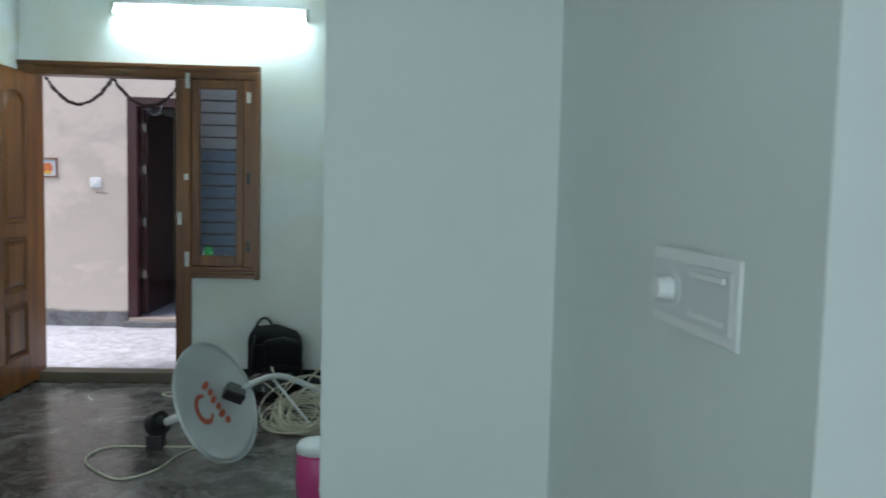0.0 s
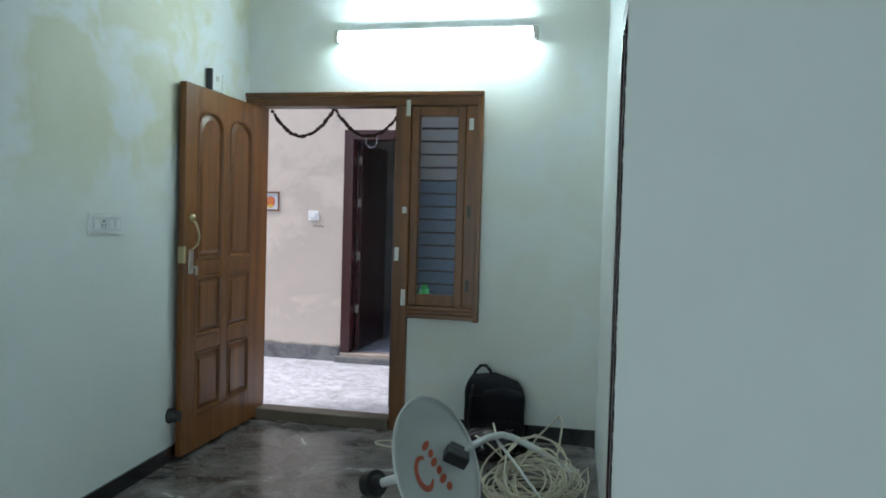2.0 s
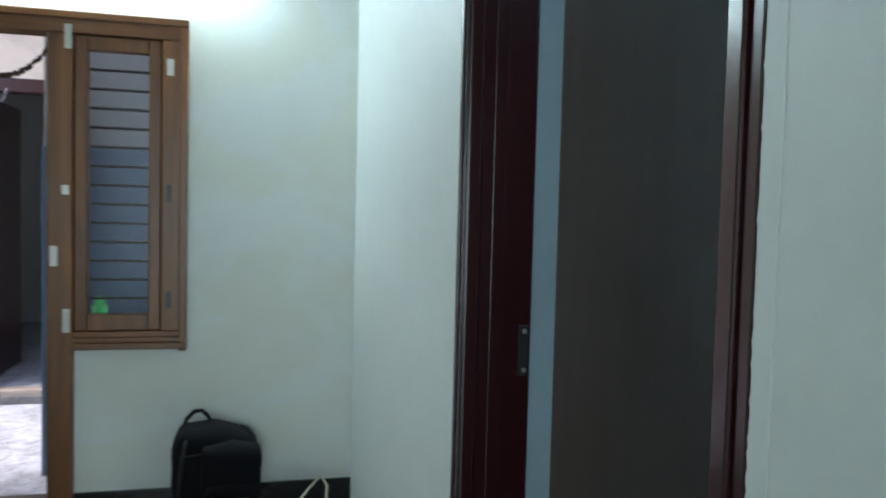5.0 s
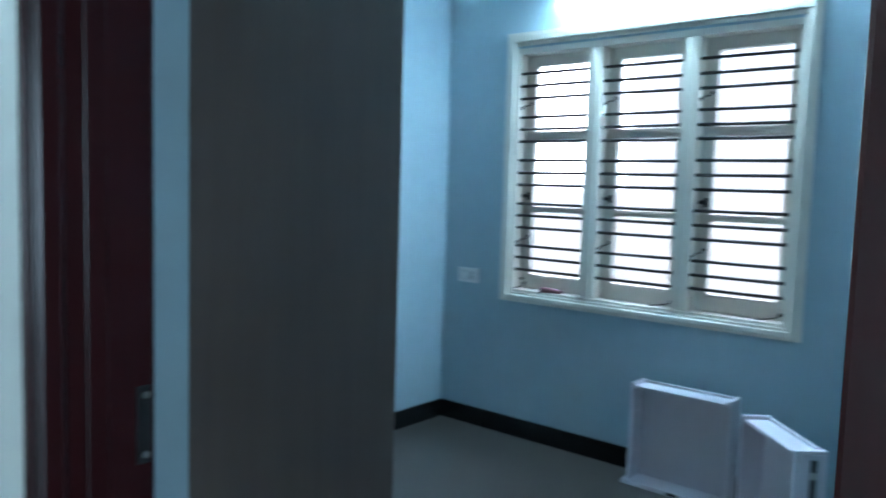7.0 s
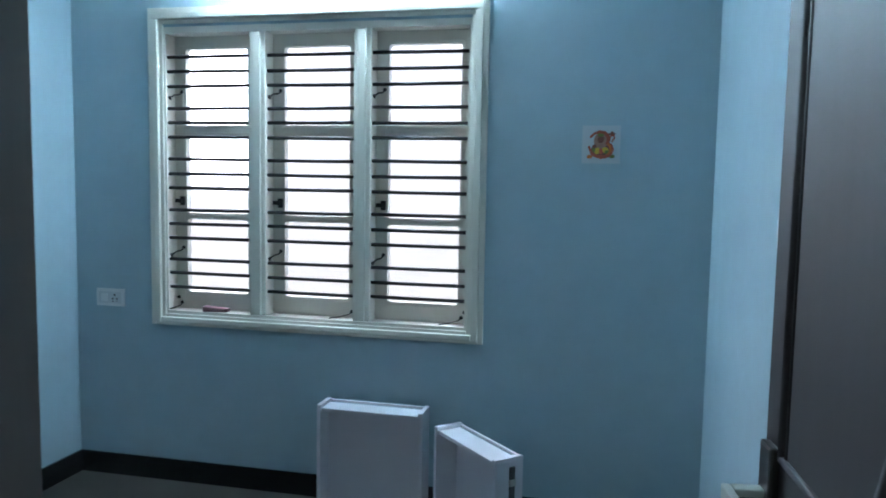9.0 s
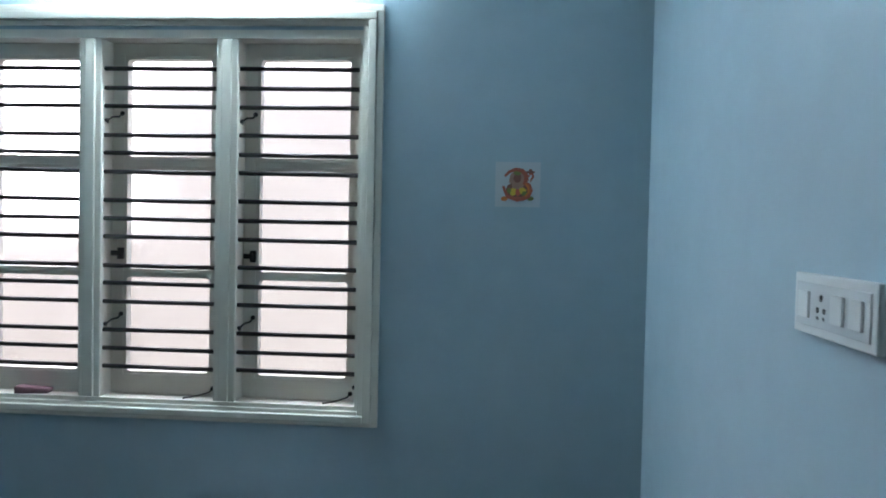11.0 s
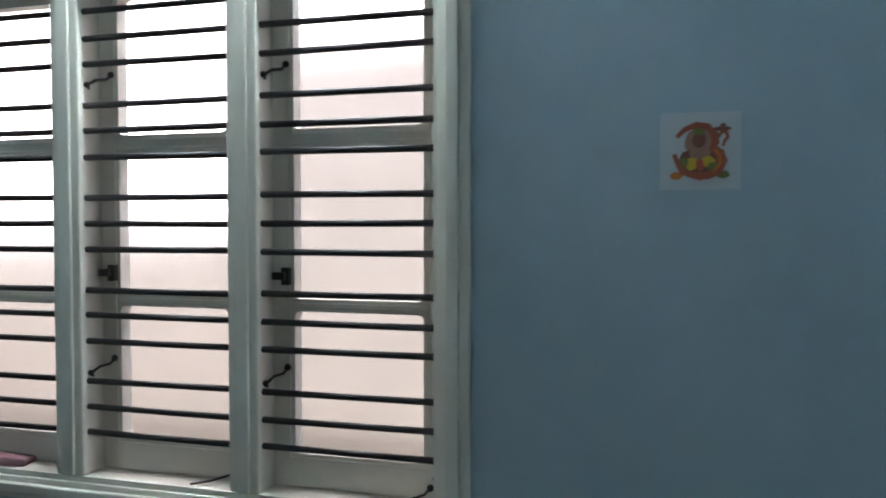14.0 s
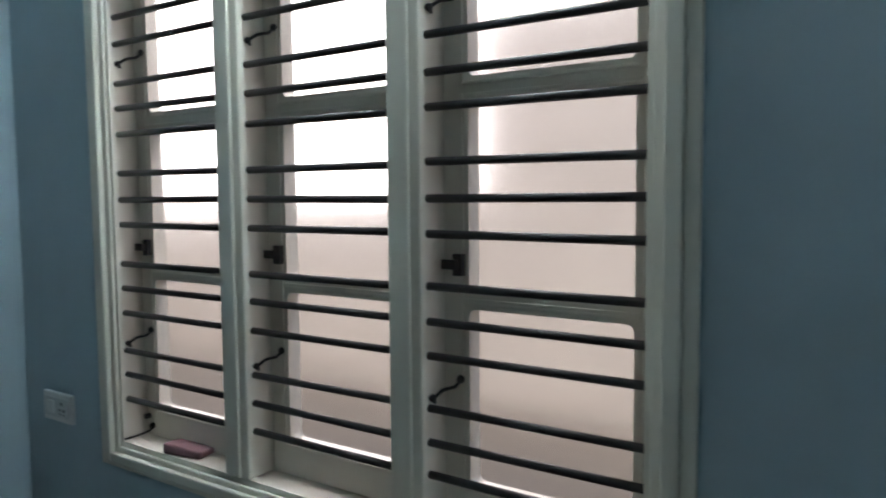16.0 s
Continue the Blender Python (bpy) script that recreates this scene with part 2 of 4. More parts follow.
def mesh_of(name, bm, mat, smooth=False):
    bmesh.ops.recalc_face_normals(bm, faces=bm.faces)
    me = bpy.data.meshes.new(name)
    bm.to_mesh(me)
    bm.free()
    me.materials.append(mat)
    if smooth:
        for p in me.polygons:
            p.use_smooth = True
    return me


def thing(name, m, label, category, group="", kind=""):
    ob = new(name)
    ob.empty_display_size = 0.05
    ob.matrix_basis = m
    WORLD_OF[ob] = m.copy()
    return tagged(ob, label, category, group, kind)


def part(name, bm, mat, parent, label="", smooth=False, local=False):
    """One mesh under a thing or part; its points are in the world's axes, or in the thing's own where local is set."""
    ob = new(name, mesh_of(name, bm, mat, smooth))
    ob.parent = parent
    if local:
        WORLD_OF[ob] = WORLD_OF[parent]
    else:
        ob.matrix_parent_inverse = WORLD_OF[parent].inverted()
        WORLD_OF[ob] = Matrix.Identity(4)
    return tagged(ob, label)


def solo(name, bm, mat, label, category, group="", kind="", smooth=False):
    ob = new(name, mesh_of(name, bm, mat, smooth))
    WORLD_OF[ob] = Matrix.Identity(4)
    return tagged(ob, label, category, group, kind)


def setting(name, bm, mat, label, category):
    return solo(name, bm, mat, label, category, kind="structure")


# ---- structure ----
T = 0.2
setting("floor_living", boxes((XL, 0.75 + XD, -8.0, 0.0, -0.1, 0.0)), M_FLOOR, "polished grey-brown granite floor with cloudy dark patches", "floor")
setting("floor_side", boxes((0.75 + XD, 2.4, -8.0, YF, -0.1, 0.0)), M_FLOOR, "polished grey-brown granite floor beside the passage", "floor")
setting("floor_bedroom", boxes((0.78, XW, YS, YB, -0.1, 0.0), (XD, 0.78, YS, YB, -0.099, 0.001)), M_FLOOR_BED, "dull grey granite floor of the blue bedroom", "floor")
setting("ceiling", boxes((XL - T, 2.6, -8.2, 0.2, CEIL, CEIL + 0.15), (2.6, XW + 0.3, -3.2, 0.3, CEIL, CEIL + 0.15)), M_CEIL, "plain white painted ceiling", "ceiling")

# living room
FX0, FX1, FZ = -2.322, -0.745, 2.13      # main door frame, outside sizes
MX0, MX1 = -1.29, -1.19                   # post between door and window
WZ0 = 0.725
setting("wall_north", boxes((XL - T, FX0, 0, T, 0, CEIL), (FX0, FX1, 0, T, FZ, CEIL), (FX1, XD, 0, T, 0, CEIL), (MX1, FX1, 0, T, 0, WZ0)), M_NORTH,
        "off-white painted wall around the main door", "wall")
LEAN = 0.072              # the west wall leans in towards the south as far as YK
YK = -2.3
XK = XL - LEAN * YK
setting("wall_west", prism(((XL, 0), (XL - T, 0), (XL - T, -8.0), (XK, -8.0), (XK, YK)), 0, CEIL), M_DAMP, "white painted wall with yellowish damp stains", "wall")
DY1, DZ = -1.60, 2.13         # bedroom door frame, north side and top
XM = 0.18
setting("wall_east", prism(((0.0, 0.0), (0.064, -1.65), (XM, -1.65), (XM, 0.0)), 0, CEIL), M_WHITE,
        "off-white painted wall beside the bedroom door", "wall")
setting("wall_east_end", prism(((0.097, -2.765), (0.046, YF), (XM, YF), (XM, -2.765)), 0, CEIL), M_WHITE, "off-white wall end with a ragged paint line", "wall")
setting("wall_east_head", prism(((0.064, -1.65), (0.097, -2.765), (XM, -2.765), (XM, -1.65)), DZ, CEIL), M_WHITE, "off-white wall above the bedroom door", "wall")
setting("wall_bedroom_west", boxes((XM, XB, -1.64, YB, 0, CEIL), (XM, XB, YS, -2.75, 0, CEIL), (XM, XB, -2.75, -1.64, DZ - 0.05, CEIL)), M_BLUE,
        "light blue painted wall around the bedroom door", "wall")
setting("wall_step", boxes((XM, XQ + 0.036, YF, -3.0, 0, CEIL)), M_WHITE, "off-white wall face stepping back from the bedroom door", "wall")
setting("wall_regulator", prism(((XQ + 0.04, -3.0), (XQ - 0.035, -4.567), (XQ + 0.15, -4.567), (XQ + 0.15, -3.0)), 0, CEIL), M_WHITE, "off-white wall with a switch plate", "wall")
setting("wall_side", boxes((2.4, 2.6, -8.0, -3.0, 0, CEIL), (XQ + 0.15, 2.4, YF, -3.0, 0, CEIL)), M_WHITE, "plain pale wall of the side passage", "wall")
setting("wall_south", boxes((XL - T, 2.6, -8.2, -8.0, 0, CEIL)), M_WHITE, "plain white wall behind the walk", "wall")

# bedroom
WY0, WY1, WZA, WZB = -1.924, -0.318, 0.766, 2.245   # window trim, outside sizes
IY0, IY1, IZ0, IZ1 = -1.838, -0.40, 0.835, 2.13    # clear opening
XO = XW + 0.125
setting("wall_window", boxes((XW, XO, -3.0, IY0 - 0.03, 0, CEIL), (XW, XO, IY1 + 0.03, 0.3, 0, CEIL), (XW, XO, IY0 - 0.03, IY1 + 0.03, 0, IZ0 - 0.03), (XW, XO, IY0 - 0.03, IY1 + 0.03, IZ1 + 0.03, CEIL)), M_BLUE,
        "light blue painted wall around the barred window", "wall")
setting("wall_bedroom_north", boxes((XB, XW, YB, 0.3, 0, CEIL)), M_BLUE, "light blue painted bedroom wall by the wardrobe", "wall")
setting("wall_bedroom_south", boxes((XM, XW, -3.0, YS, 0, CEIL)), M_BLUE, "light blue painted bedroom wall behind the open door", "wall")


def skirting(name, label, *rows):
    return setting(name, boxes(*rows, bev=0.002), M_BLACK, label, "skirting")


SK, SH = 0.012, 0.1
skirting("baseboard_north", "black granite skirting under the main window", (MX1 + 0.002, XD - SK, -SK, 0, 0, SH))
setting("baseboard_west", prism(((XL, -0.001), (XK, YK), (XK, -8.0), (XK + SK, -8.0), (XK + SK, YK), (XL + SK, -0.001)), 0, 0.08), M_BLACK, "black granite skirting along the stained wall", "skirting")
skirting("baseboard_window", "black granite skirting under the bedroom window", (XW - SK, XW, YS, YB - SK, 0, 0.105))
skirting("baseboard_bedroom_north", "black granite skirting beside the wardrobe", (0.895, XW, YB - SK, YB, 0, 0.105))
skirting("baseboard_bedroom_south", "black granite skirting behind the open door", (XB, XW - SK, YS, YS + SK, 0, 0.105))

# ---- outside the main door ----
OY = 2.06
ODX0, ODX1, ODZ = -2.37, -1.25, 2.16
setting("ground", boxes((-300, 300, T, 300, -0.2, -0.02), (-300, 300, -300, -8.2, -0.2, -0.02), (XO, 300, -8.2, T, -0.2, -0.02), (-300, XL - T, -8.2, T, -0.2, -0.02)), plain("pale_concrete", (0.17, 0.155, 0.13), 0.85, vary=0.3, scale=6.0, bump=0.2), "rough pale concrete ground around the house", "ground")
setting("pavement", boxes((-8.0, 4.0, T, OY, -0.1, 0.0)), M_FLOOR_OUT, "bright pale veined stone paving of the passage", "pavement")
ho = thing("house", pose(-1.5, OY, 0), "neighbouring house with pale weathered plaster and open dark doorway", "house")
part("wall", boxes((-8.0, ODX0, OY, OY + 0.2, 0, 3.1), (ODX1, 3.0, OY, OY + 0.2, 0, 3.1), (ODX0, ODX1, OY, OY + 0.2, ODZ, 3.1)), M_PLASTER, ho)
part("skirting", boxes((-8.0, ODX0 - 0.003, OY - 0.015, OY, 0, 0.14), bev=0.003), M_GREYSTONE, ho, "chipped grey stone skirting")
bm = bmesh.new()
prev = None
for i in range(240):
    x = -8.0 + (ODX0 - 0.003 + 8.0) * i / 239
    h = 0.155 + 0.022 * noise.noise((x * 5, 1, 2)) + 0.012 * noise.noise((x * 23, 4, 2))
    row = [bm.verts.new(p) for p in ((x, OY - 0.0155, 0.137), (x, OY - 0.012, h - 0.006), (x, OY - 0.0005, h))]
    if prev:
        for j in (0, 1):
            bm.faces.new((prev[j], row[j], row[j + 1], prev[j + 1]))
    prev = row
part("mortar_line", bm, plain("dark_mortar", (0.16, 0.145, 0.13), 0.9, vary=0.4, scale=14, bump=0.3), ho, "ragged dark mortar line over the skirting")
part("step", boxes((ODX0 - 0.04, ODX1 + 0.04, OY - 0.06, OY - 0.012, 0.0, 0.055), bev=0.006), M_GREYSTONE, ho)
part("threshold", boxes((ODX0 + 0.002, ODX1 - 0.002, OY - 0.011, OY + 0.1, 0.0, 0.088), bev=0.008), plain("worn_pink_timber", (0.33, 0.275, 0.235), 0.6, vary=0.25, scale=20), ho, "worn pinkish timber threshold")
bm = bmesh.new()
for k in range(9):
    u = random.Random(50 + k)
    cx, cz = -2.61 + u.uniform(-0.04, 0.04), 1.262 + u.uniform(-0.006, 0.006)
    bm.faces.new([bm.verts.new((cx + u.uniform(0.012, 0.022) * math.cos(q), OY - 0.0008 - 0.0001 * k, cz + u.uniform(0.004, 0.010) * math.sin(q))) for q in [k2 * math.pi / 5 for k2 in range(10)]])
part("smudge", bm, plain("brown_smudge", (0.27, 0.22, 0.19), 0.9, vary=0.3), ho, "brown hand smudge under the bell switch")
part("door_frame", boxes((ODX0, ODX0 + 0.09, OY - 0.01, OY + 0.12, 0.09, ODZ), (ODX1 - 0.09, ODX1, OY - 0.01, OY + 0.12, 0.09, ODZ), (ODX0 + 0.09, ODX1 - 0.09, OY - 0.01, OY + 0.12, ODZ - 0.09, ODZ), bev=0.004), M_MAROON, ho, "dark maroon door frame")
odoor = part("door", boxes((ODX0 + 0.10, ODX0 + 0.135, OY + 0.13, OY + 0.95, 0.1, ODZ - 0.1), bev=0.003), M_MAROON, ho, "open dark maroon door")
for z in (0.45, 0.95, 1.45, 1.85):
    part("hinge", boxes((ODX0 + 0.095, ODX0 + 0.13, OY + 0.118, OY + 0.128, z, z + 0.08), bev=0.002), M_HINGE, odoor, "dull beige hinge")
part("inner_wall", boxes((-3.4, -0.4, OY + 3.2, OY + 3.3, 0, 3.0), (-3.4, -3.3, OY + 0.2, OY + 3.2, 0, 3.0), (-0.5, -0.4, OY + 0.2, OY + 3.2, 0, 3.0), (-3.4, -0.4, OY + 0.2, OY + 3.3, 3.0, 3.1)), M_WHITE, ho, "unlit inner wall")
part("inner_floor", boxes((-3.3, -0.5, OY + 0.1, OY + 3.2, 0.0, 0.085)), M_FLOOR_OUT, ho, "dark inner floor")
part("roof", boxes((-8.0, 3.0, OY + 0.2, OY + 6.0, 3.101, 3.2), (-8.0, 3.0, OY, OY + 0.2, 3.101, 3.35)), M_PLASTER, ho)

# ---- main door and side window ----
md = thing("door_1", pose(-1.75, 0, 0), "polished teak main door frame, its panelled leaf standing open", "door", kind="structure")
FY0, FY1 = -0.03, 0.10
part("jamb", boxes((FX0, -2.205, FY0, FY1, 0, FZ), bev=0.006), M_TEAK, md)
part("post", boxes((MX0, MX1, FY0, FY1, 0, 2.05), bev=0.006), M_TEAK, md)
part("jamb", boxes((-0.84, FX1, FY0, FY1, WZ0 + 0.075, 2.05), bev=0.006), M_TEAK, md)
part("head", boxes((-2.204, FX1, FY0, FY1, 2.051, FZ), bev=0.006), M_TEAK_X, md)
part("head_moulding", boxes((FX0 - 0.012, FX1 + 0.012, FY0 - 0.014, -0.002, FZ - 0.022, FZ + 0.008), bev=0.005), M_TEAK_X, md)
part("side_moulding", boxes((FX1 - 0.02, FX1 + 0.012, FY0 - 0.014, -0.002, WZ0 - 0.01, FZ - 0.023), bev=0.005), M_TEAK, md)
part("sill", boxes((MX1 + 0.001, FX1 + 0.012, FY0 - 0.02, FY1, WZ0, WZ0 + 0.028), (MX1 + 0.001, FX1 + 0.004, FY0 - 0.01, FY1, WZ0 + 0.029, WZ0 + 0.05), (MX1 + 0.001, FX1, FY0, FY1, WZ0 + 0.051, WZ0 + 0.075), bev=0.004), M_TEAK_X, md)
part("threshold", boxes((-2.204, MX0 - 0.001, FY0 - 0.01, FY1, 0, 0.07), bev=0.008), plain("worn_threshold", (0.135, 0.105, 0.070), 0.5, vary=0.3, scale=25), md, "worn dull teak threshold")

# panelled leaf in its own axes: x along the width from the hinge, y through the thickness, z up
leaf_m = Matrix.Translation((-2.212, -0.035, 0.02)) @ pose(0, 0, 0, 0, 0, -89.4)
LW, LH, LT = 0.918, 2.022, 0.038
leaf = part("leaf", boxes((0, 0.13, -LT / 2, LT / 2, 0, LH), (LW - 0.13, LW, -LT / 2, LT / 2, 0, LH), (0.42, 0.495, -LT / 2, LT / 2, 0.19, LH - 0.13),
                          (0.13, LW - 0.13, -LT / 2, LT / 2, 0, 0.19), (0.13, LW - 0.13, -LT / 2, LT / 2, LH - 0.13, LH),
                          (0.13, 0.42, -LT / 2, LT / 2, 0.55, 0.63), (0.495, LW - 0.13, -LT / 2, LT / 2, 0.55, 0.63),
                          (0.13, 0.42, -LT / 2, LT / 2, 0.97, 1.06), (0.495, LW - 0.13, -LT / 2, LT / 2, 0.97, 1.06), bev=0.004), M_TEAK, md, "open teak leaf with six panels")
leaf.matrix_parent_inverse = WORLD_OF[md].inverted() @ leaf_m
WORLD_OF[leaf] = leaf_m


def raised_panel(x0, x1, z0, z1, arch=0.0, t=0.014, lip=0.03):
    """A fielded panel, with an arched head where arch is set."""
    bm = bmesh.new()
    k = 20

    def outline(d):
        pts = [(x0 + d, z0 + d), (x1 - d, z0 + d)]
        if arch:
            for i in range(k + 1):
                u = i / k
                pts.append((x1 - d - u * (x1 - x0 - 2 * d), z1 - d - arch + arch * math.sqrt(max(0.0, 1 - (2 * u - 1) ** 2))))
        else:
            pts += [(x1 - d, z1 - d), (x0 + d, z1 - d)]
        return pts
    loops = []
    for d, y in ((0, 0.004), (0.005, 0.023), (0.013, 0.023), (0.022, 0.002), (0.022 + lip, t + 0.004), (0.026 + lip, t + 0.004)):
        loops.append([bm.verts.new((px, y, pz)) for px, pz in outline(d)])
    for A, B in zip(loops, loops[1:]):
        for i in range(len(A)):
            j = (i + 1) % len(A)
            bm.faces.new((A[i], A[j], B[j], B[i]))
    bm.faces.new(loops[-1])
    bm.faces.new(loops[0][::-1])
    return bm


def arch_fill(x0, x1, z0, z1, arch):
    """The timber between an arched panel head and the rail."""
    bm = bmesh.new()
    k = 20
    for y in (-LT / 2, LT / 2):
        up = [bm.verts.new((x0 + (x1 - x0) * i / k, y, z1 + 0.001)) for i in range(k + 1)]
        lo = [bm.verts.new((x0 + (x1 - x0) * i / k, y, z1 - arch + arch * math.sqrt(max(0.0, 1 - (2 * i / k - 1) ** 2)))) for i in range(k + 1)]
        for i in range(k):
            bm.faces.new((up[i], up[i + 1], lo[i + 1], lo[i]))
    vs = list(bm.verts)
    h = 2 * (k + 1)
    for i in range(k):
        bm.faces.new((vs[k + 1 + i], vs[k + 2 + i], vs[h + k + 2 + i], vs[h + k + 1 + i]))
    return bm


for x0, x1 in ((0.13, 0.42), (0.495, LW - 0.13)):
    for z0, z1, a in ((0.19, 0.55, 0), (0.63, 0.97, 0), (1.06, LH - 0.12, 0.085)):
        part("panel", raised_panel(x0, x1, z0, z1, a), M_TEAK, leaf, local=True)
        part("panel_back", boxes((x0, x1, -0.008, 0.003, z0, z1)), M_TEAK, leaf, local=True)
        if a:
            part("arched_rail", arch_fill(x0, x1, z0, z1, a), M_TEAK, leaf, local=True)
hx = LW - 0.065
bm = sweep(bmesh.new(), [(hx, 0.022, 1.285), (hx - 0.004, 0.045, 1.27), (hx - 0.014, 0.056, 1.23), (hx - 0.022, 0.058, 1.19), (hx - 0.014, 0.052, 1.15), (hx, 0.034, 1.125), (hx, 0.022, 1.115)], 0.007, 8)
bmesh.ops.create_uvsphere(bm, u_segments=12, v_segments=8, radius=0.021, matrix=Matrix.Translation((hx, 0.026, 1.295)))
part("handle", bm, M_BRASS, leaf, "curved aged brass pull handle", smooth=True, local=True)
part("lock_plate", boxes((hx - 0.022, hx + 0.022, 0.019, 0.026, 0.99, 1.12), bev=0.003), M_STEEL, leaf, local=True)
part("key", boxes((hx - 0.003, hx + 0.003, 0.026, 0.06, 1.02, 1.035), (hx - 0.012, hx + 0.012, 0.055, 0.06, 0.985, 1.03), bev=0.001), M_STEEL, leaf, local=True)
part("lock_case", boxes((LW - 0.004, LW + 0.012, -0.015, 0.03, 1.05, 1.14), bev=0.003), M_BRASS, leaf, local=True)


# side window in the frame
SX0, SX1, SZ0, SZ1 = MX1 + 0.003, -0.843, WZ0 + 0.078, 2.048
sash = part("sash", boxes((SX0, SX0 + 0.05, -0.015, 0.035, SZ0, SZ1), (SX1 - 0.05, SX1, -0.015, 0.035, SZ0, SZ1), (SX0 + 0.05, SX1 - 0.05, -0.015, 0.035, SZ0, SZ0 + 0.07), (SX0 + 0.05, SX1 - 0.05, -0.015, 0.035, SZ1 - 0.06, SZ1), bev=0.005), M_TEAK, md)
pane = part("pane", boxes((SX0 + 0.045, SX1 - 0.045, 0.012, 0.017, SZ0 + 0.065, SZ1 - 0.055)), M_GLASS, sash, "dusky glass pane")
pane.visible_shadow = False
for i in range(15):
    z = SZ0 + 0.05 + i * 0.082
    part("bar", rod(bmesh.new(), (MX1, 0.052, z), (-0.84, 0.052, z), 0.0065, 8), M_DARKBRASS, md, "dark window bar")
for nm, x, z, h in (("bolt", -1.207, 1.985, 0.10), ("catch", -1.262, 1.08, 0.085), ("knob", -1.217, 1.38, 0.04), ("bolt", -1.213, 0.80, 0.10), ("hinge", -0.805, 1.90, 0.07)):
    bm = boxes((x - 0.014, x + 0.014, FY0 - 0.008, FY0 - 0.001, z, z + h), bev=0.002)
    rod(bm, (x, FY0 - 0.012, z + 0.01), (x, FY0 - 0.012, z + h - 0.01), 0.006)
    part(nm, bm, M_STEEL, md, "bright steel " + nm)
for z in (1.36, 0.90):
    part("hinge", boxes((-0.818, -0.796, FY0 - 0.005, FY0 - 0.001, z, z + 0.075), bev=0.001), M_DARKBRASS, md, "dull dark hinge")
solo("bottle", rod(rod(bmesh.new(), (-1.115, 0.135, WZ0), (-1.115, 0.135, WZ0 + 0.17), 0.032), (-1.115, 0.135, WZ0 + 0.17), (-1.115, 0.135, WZ0 + 0.21), 0.028, r2=0.012), M_GREEN, "small green plastic bottle on the window ledge", "bottle", smooth=True)
# backing sheets added outside so the side window's glass looks dim blue and grey
solo("tarpaulin", boxes((-1.45, -0.35, 0.52, 0.53, 0.004, 1.62), bev=0.003), M_BLUESHEET, "blue backing sheet added outside to tint the side window", "tarpaulin")
solo("grey_sheet", boxes((-1.45, -0.35, 0.56, 0.575, 0.004, 2.7), bev=0.003), M_GREYSHEET, "grey backing sheet added behind the blue one to dim the side window", "sheet")
setting("window_ledge", boxes((MX1, FX1, FY1 + 0.001, T + 0.04, WZ0 - 0.04, WZ0)), M_PLASTER, "plain plaster ledge outside the side window", "ledge")

# ---- bedroom door ----
bd = thing("door_2", pose(0.1, -2.2, 0), "dark maroon bedroom door frame with a grey-brown leaf standing open", "door", kind="structure")
JX0, JX1 = 0.066, 0.255
part("jamb", boxes((JX0, JX1, -1.655, DY1, 0, DZ - 0.075), bev=0.006), M_MAROON, bd)
part("moulding", boxes((JX0 + 0.004, JX0 + 0.045, -1.663, -1.655, 0, DZ - 0.076), bev=0.0078), M_MAROON, bd)
part("stop", boxes((JX0 + 0.075, JX0 + 0.11, -1.660, -1.655, 0, DZ - 0.09), bev=0.002), M_MAROON, bd)
part("jamb", boxes((0.086, 0.200, -2.733, -2.700, 0, DZ - 0.075), bev=0.004), M_MAROON, bd)
part("moulding", boxes((0.0925, 0.200, -2.762, -2.734, 0, DZ - 0.075), bev=0.006), M_MAROON, bd)
part("corner_bead", boxes((0.054, 0.0635, -1.660, -1.644, 0, DZ - 0.076), bev=0.003), M_MAROON, bd)
part("head", prism(((0.056, -1.641), (0.0865, -2.762), (JX1, -2.762), (JX1, -1.641)), DZ - 0.074, DZ), M_MAROON, bd)
ly = -1.655
part("strike_plate", boxes((0.222, 0.246, ly - 0.003, ly, 0.93, 1.06), bev=0.001), M_DARK, bd, "dark steel strike plate")
for z in (0.945, 1.045):
    part("screw", rod(bmesh.new(), (0.236, ly - 0.003, z), (0.236, ly - 0.006, z), 0.006), M_STEEL, bd, "bright screw head")
# ragged brush line where the wall paint laps onto the frame
bm = bmesh.new()
rp = random.Random(4)
prev = None
for i in range(260):
    z = i * 2.05 / 259
    x = 0.0445 + 0.0012 * noise.noise((z * 30, 0, 5)) - rp.choice((0, 0, 0, 0.0007, 0.0015))
    row = [bm.verts.new((x, YF - 0.0006, z)), bm.verts.new((0.050, YF - 0.0012, z))]
    if prev:
        bm.faces.new((prev[0], prev[1], row[1], row[0]))
    prev = row
part("paint_edge", bm, M_WHITE, bd, "ragged white brush line")
# plaster that laps unevenly over the edge of the frame
bm = bmesh.new()
prev = None
for i in range(260):
    z = i * 2.12 / 259
    y = -2.760 + 0.0007 * noise.noise((z * 17, 3, 5)) + rp.choice((0, 0, 0, 0, 0.0008, 0.002))
    row = [bm.verts.new(p) for p in ((0.0955, y + 0.001, z), (0.0930, y - 0.002, z), (0.0905, -2.797, z), (0.100, -2.80, z))]
    if prev:
        for a, b in ((0, 1), (1, 2), (2, 3)):
            bm.faces.new((prev[a], prev[b], row[b], row[a]))
    prev = row
part("paint_edge", bm, M_WHITE, bd, "ragged white plaster lip")

bl_m = Matrix.Translation((0.262, -2.735, 0.012)) @ pose(0, 0, 0, 0, 0, 6.8)
BW, BH, BT = 0.615, 2.02, 0.034
bleaf = part("leaf", box(bmesh.new(), -0.058, BW, -BT / 2, BT / 2, 0, BH, 0.003), M_LEAF, bd, "open grey-brown moulded door leaf")
bleaf.matrix_parent_inverse = WORLD_OF[bd].inverted() @ bl_m
WORLD_OF[bleaf] = bl_m


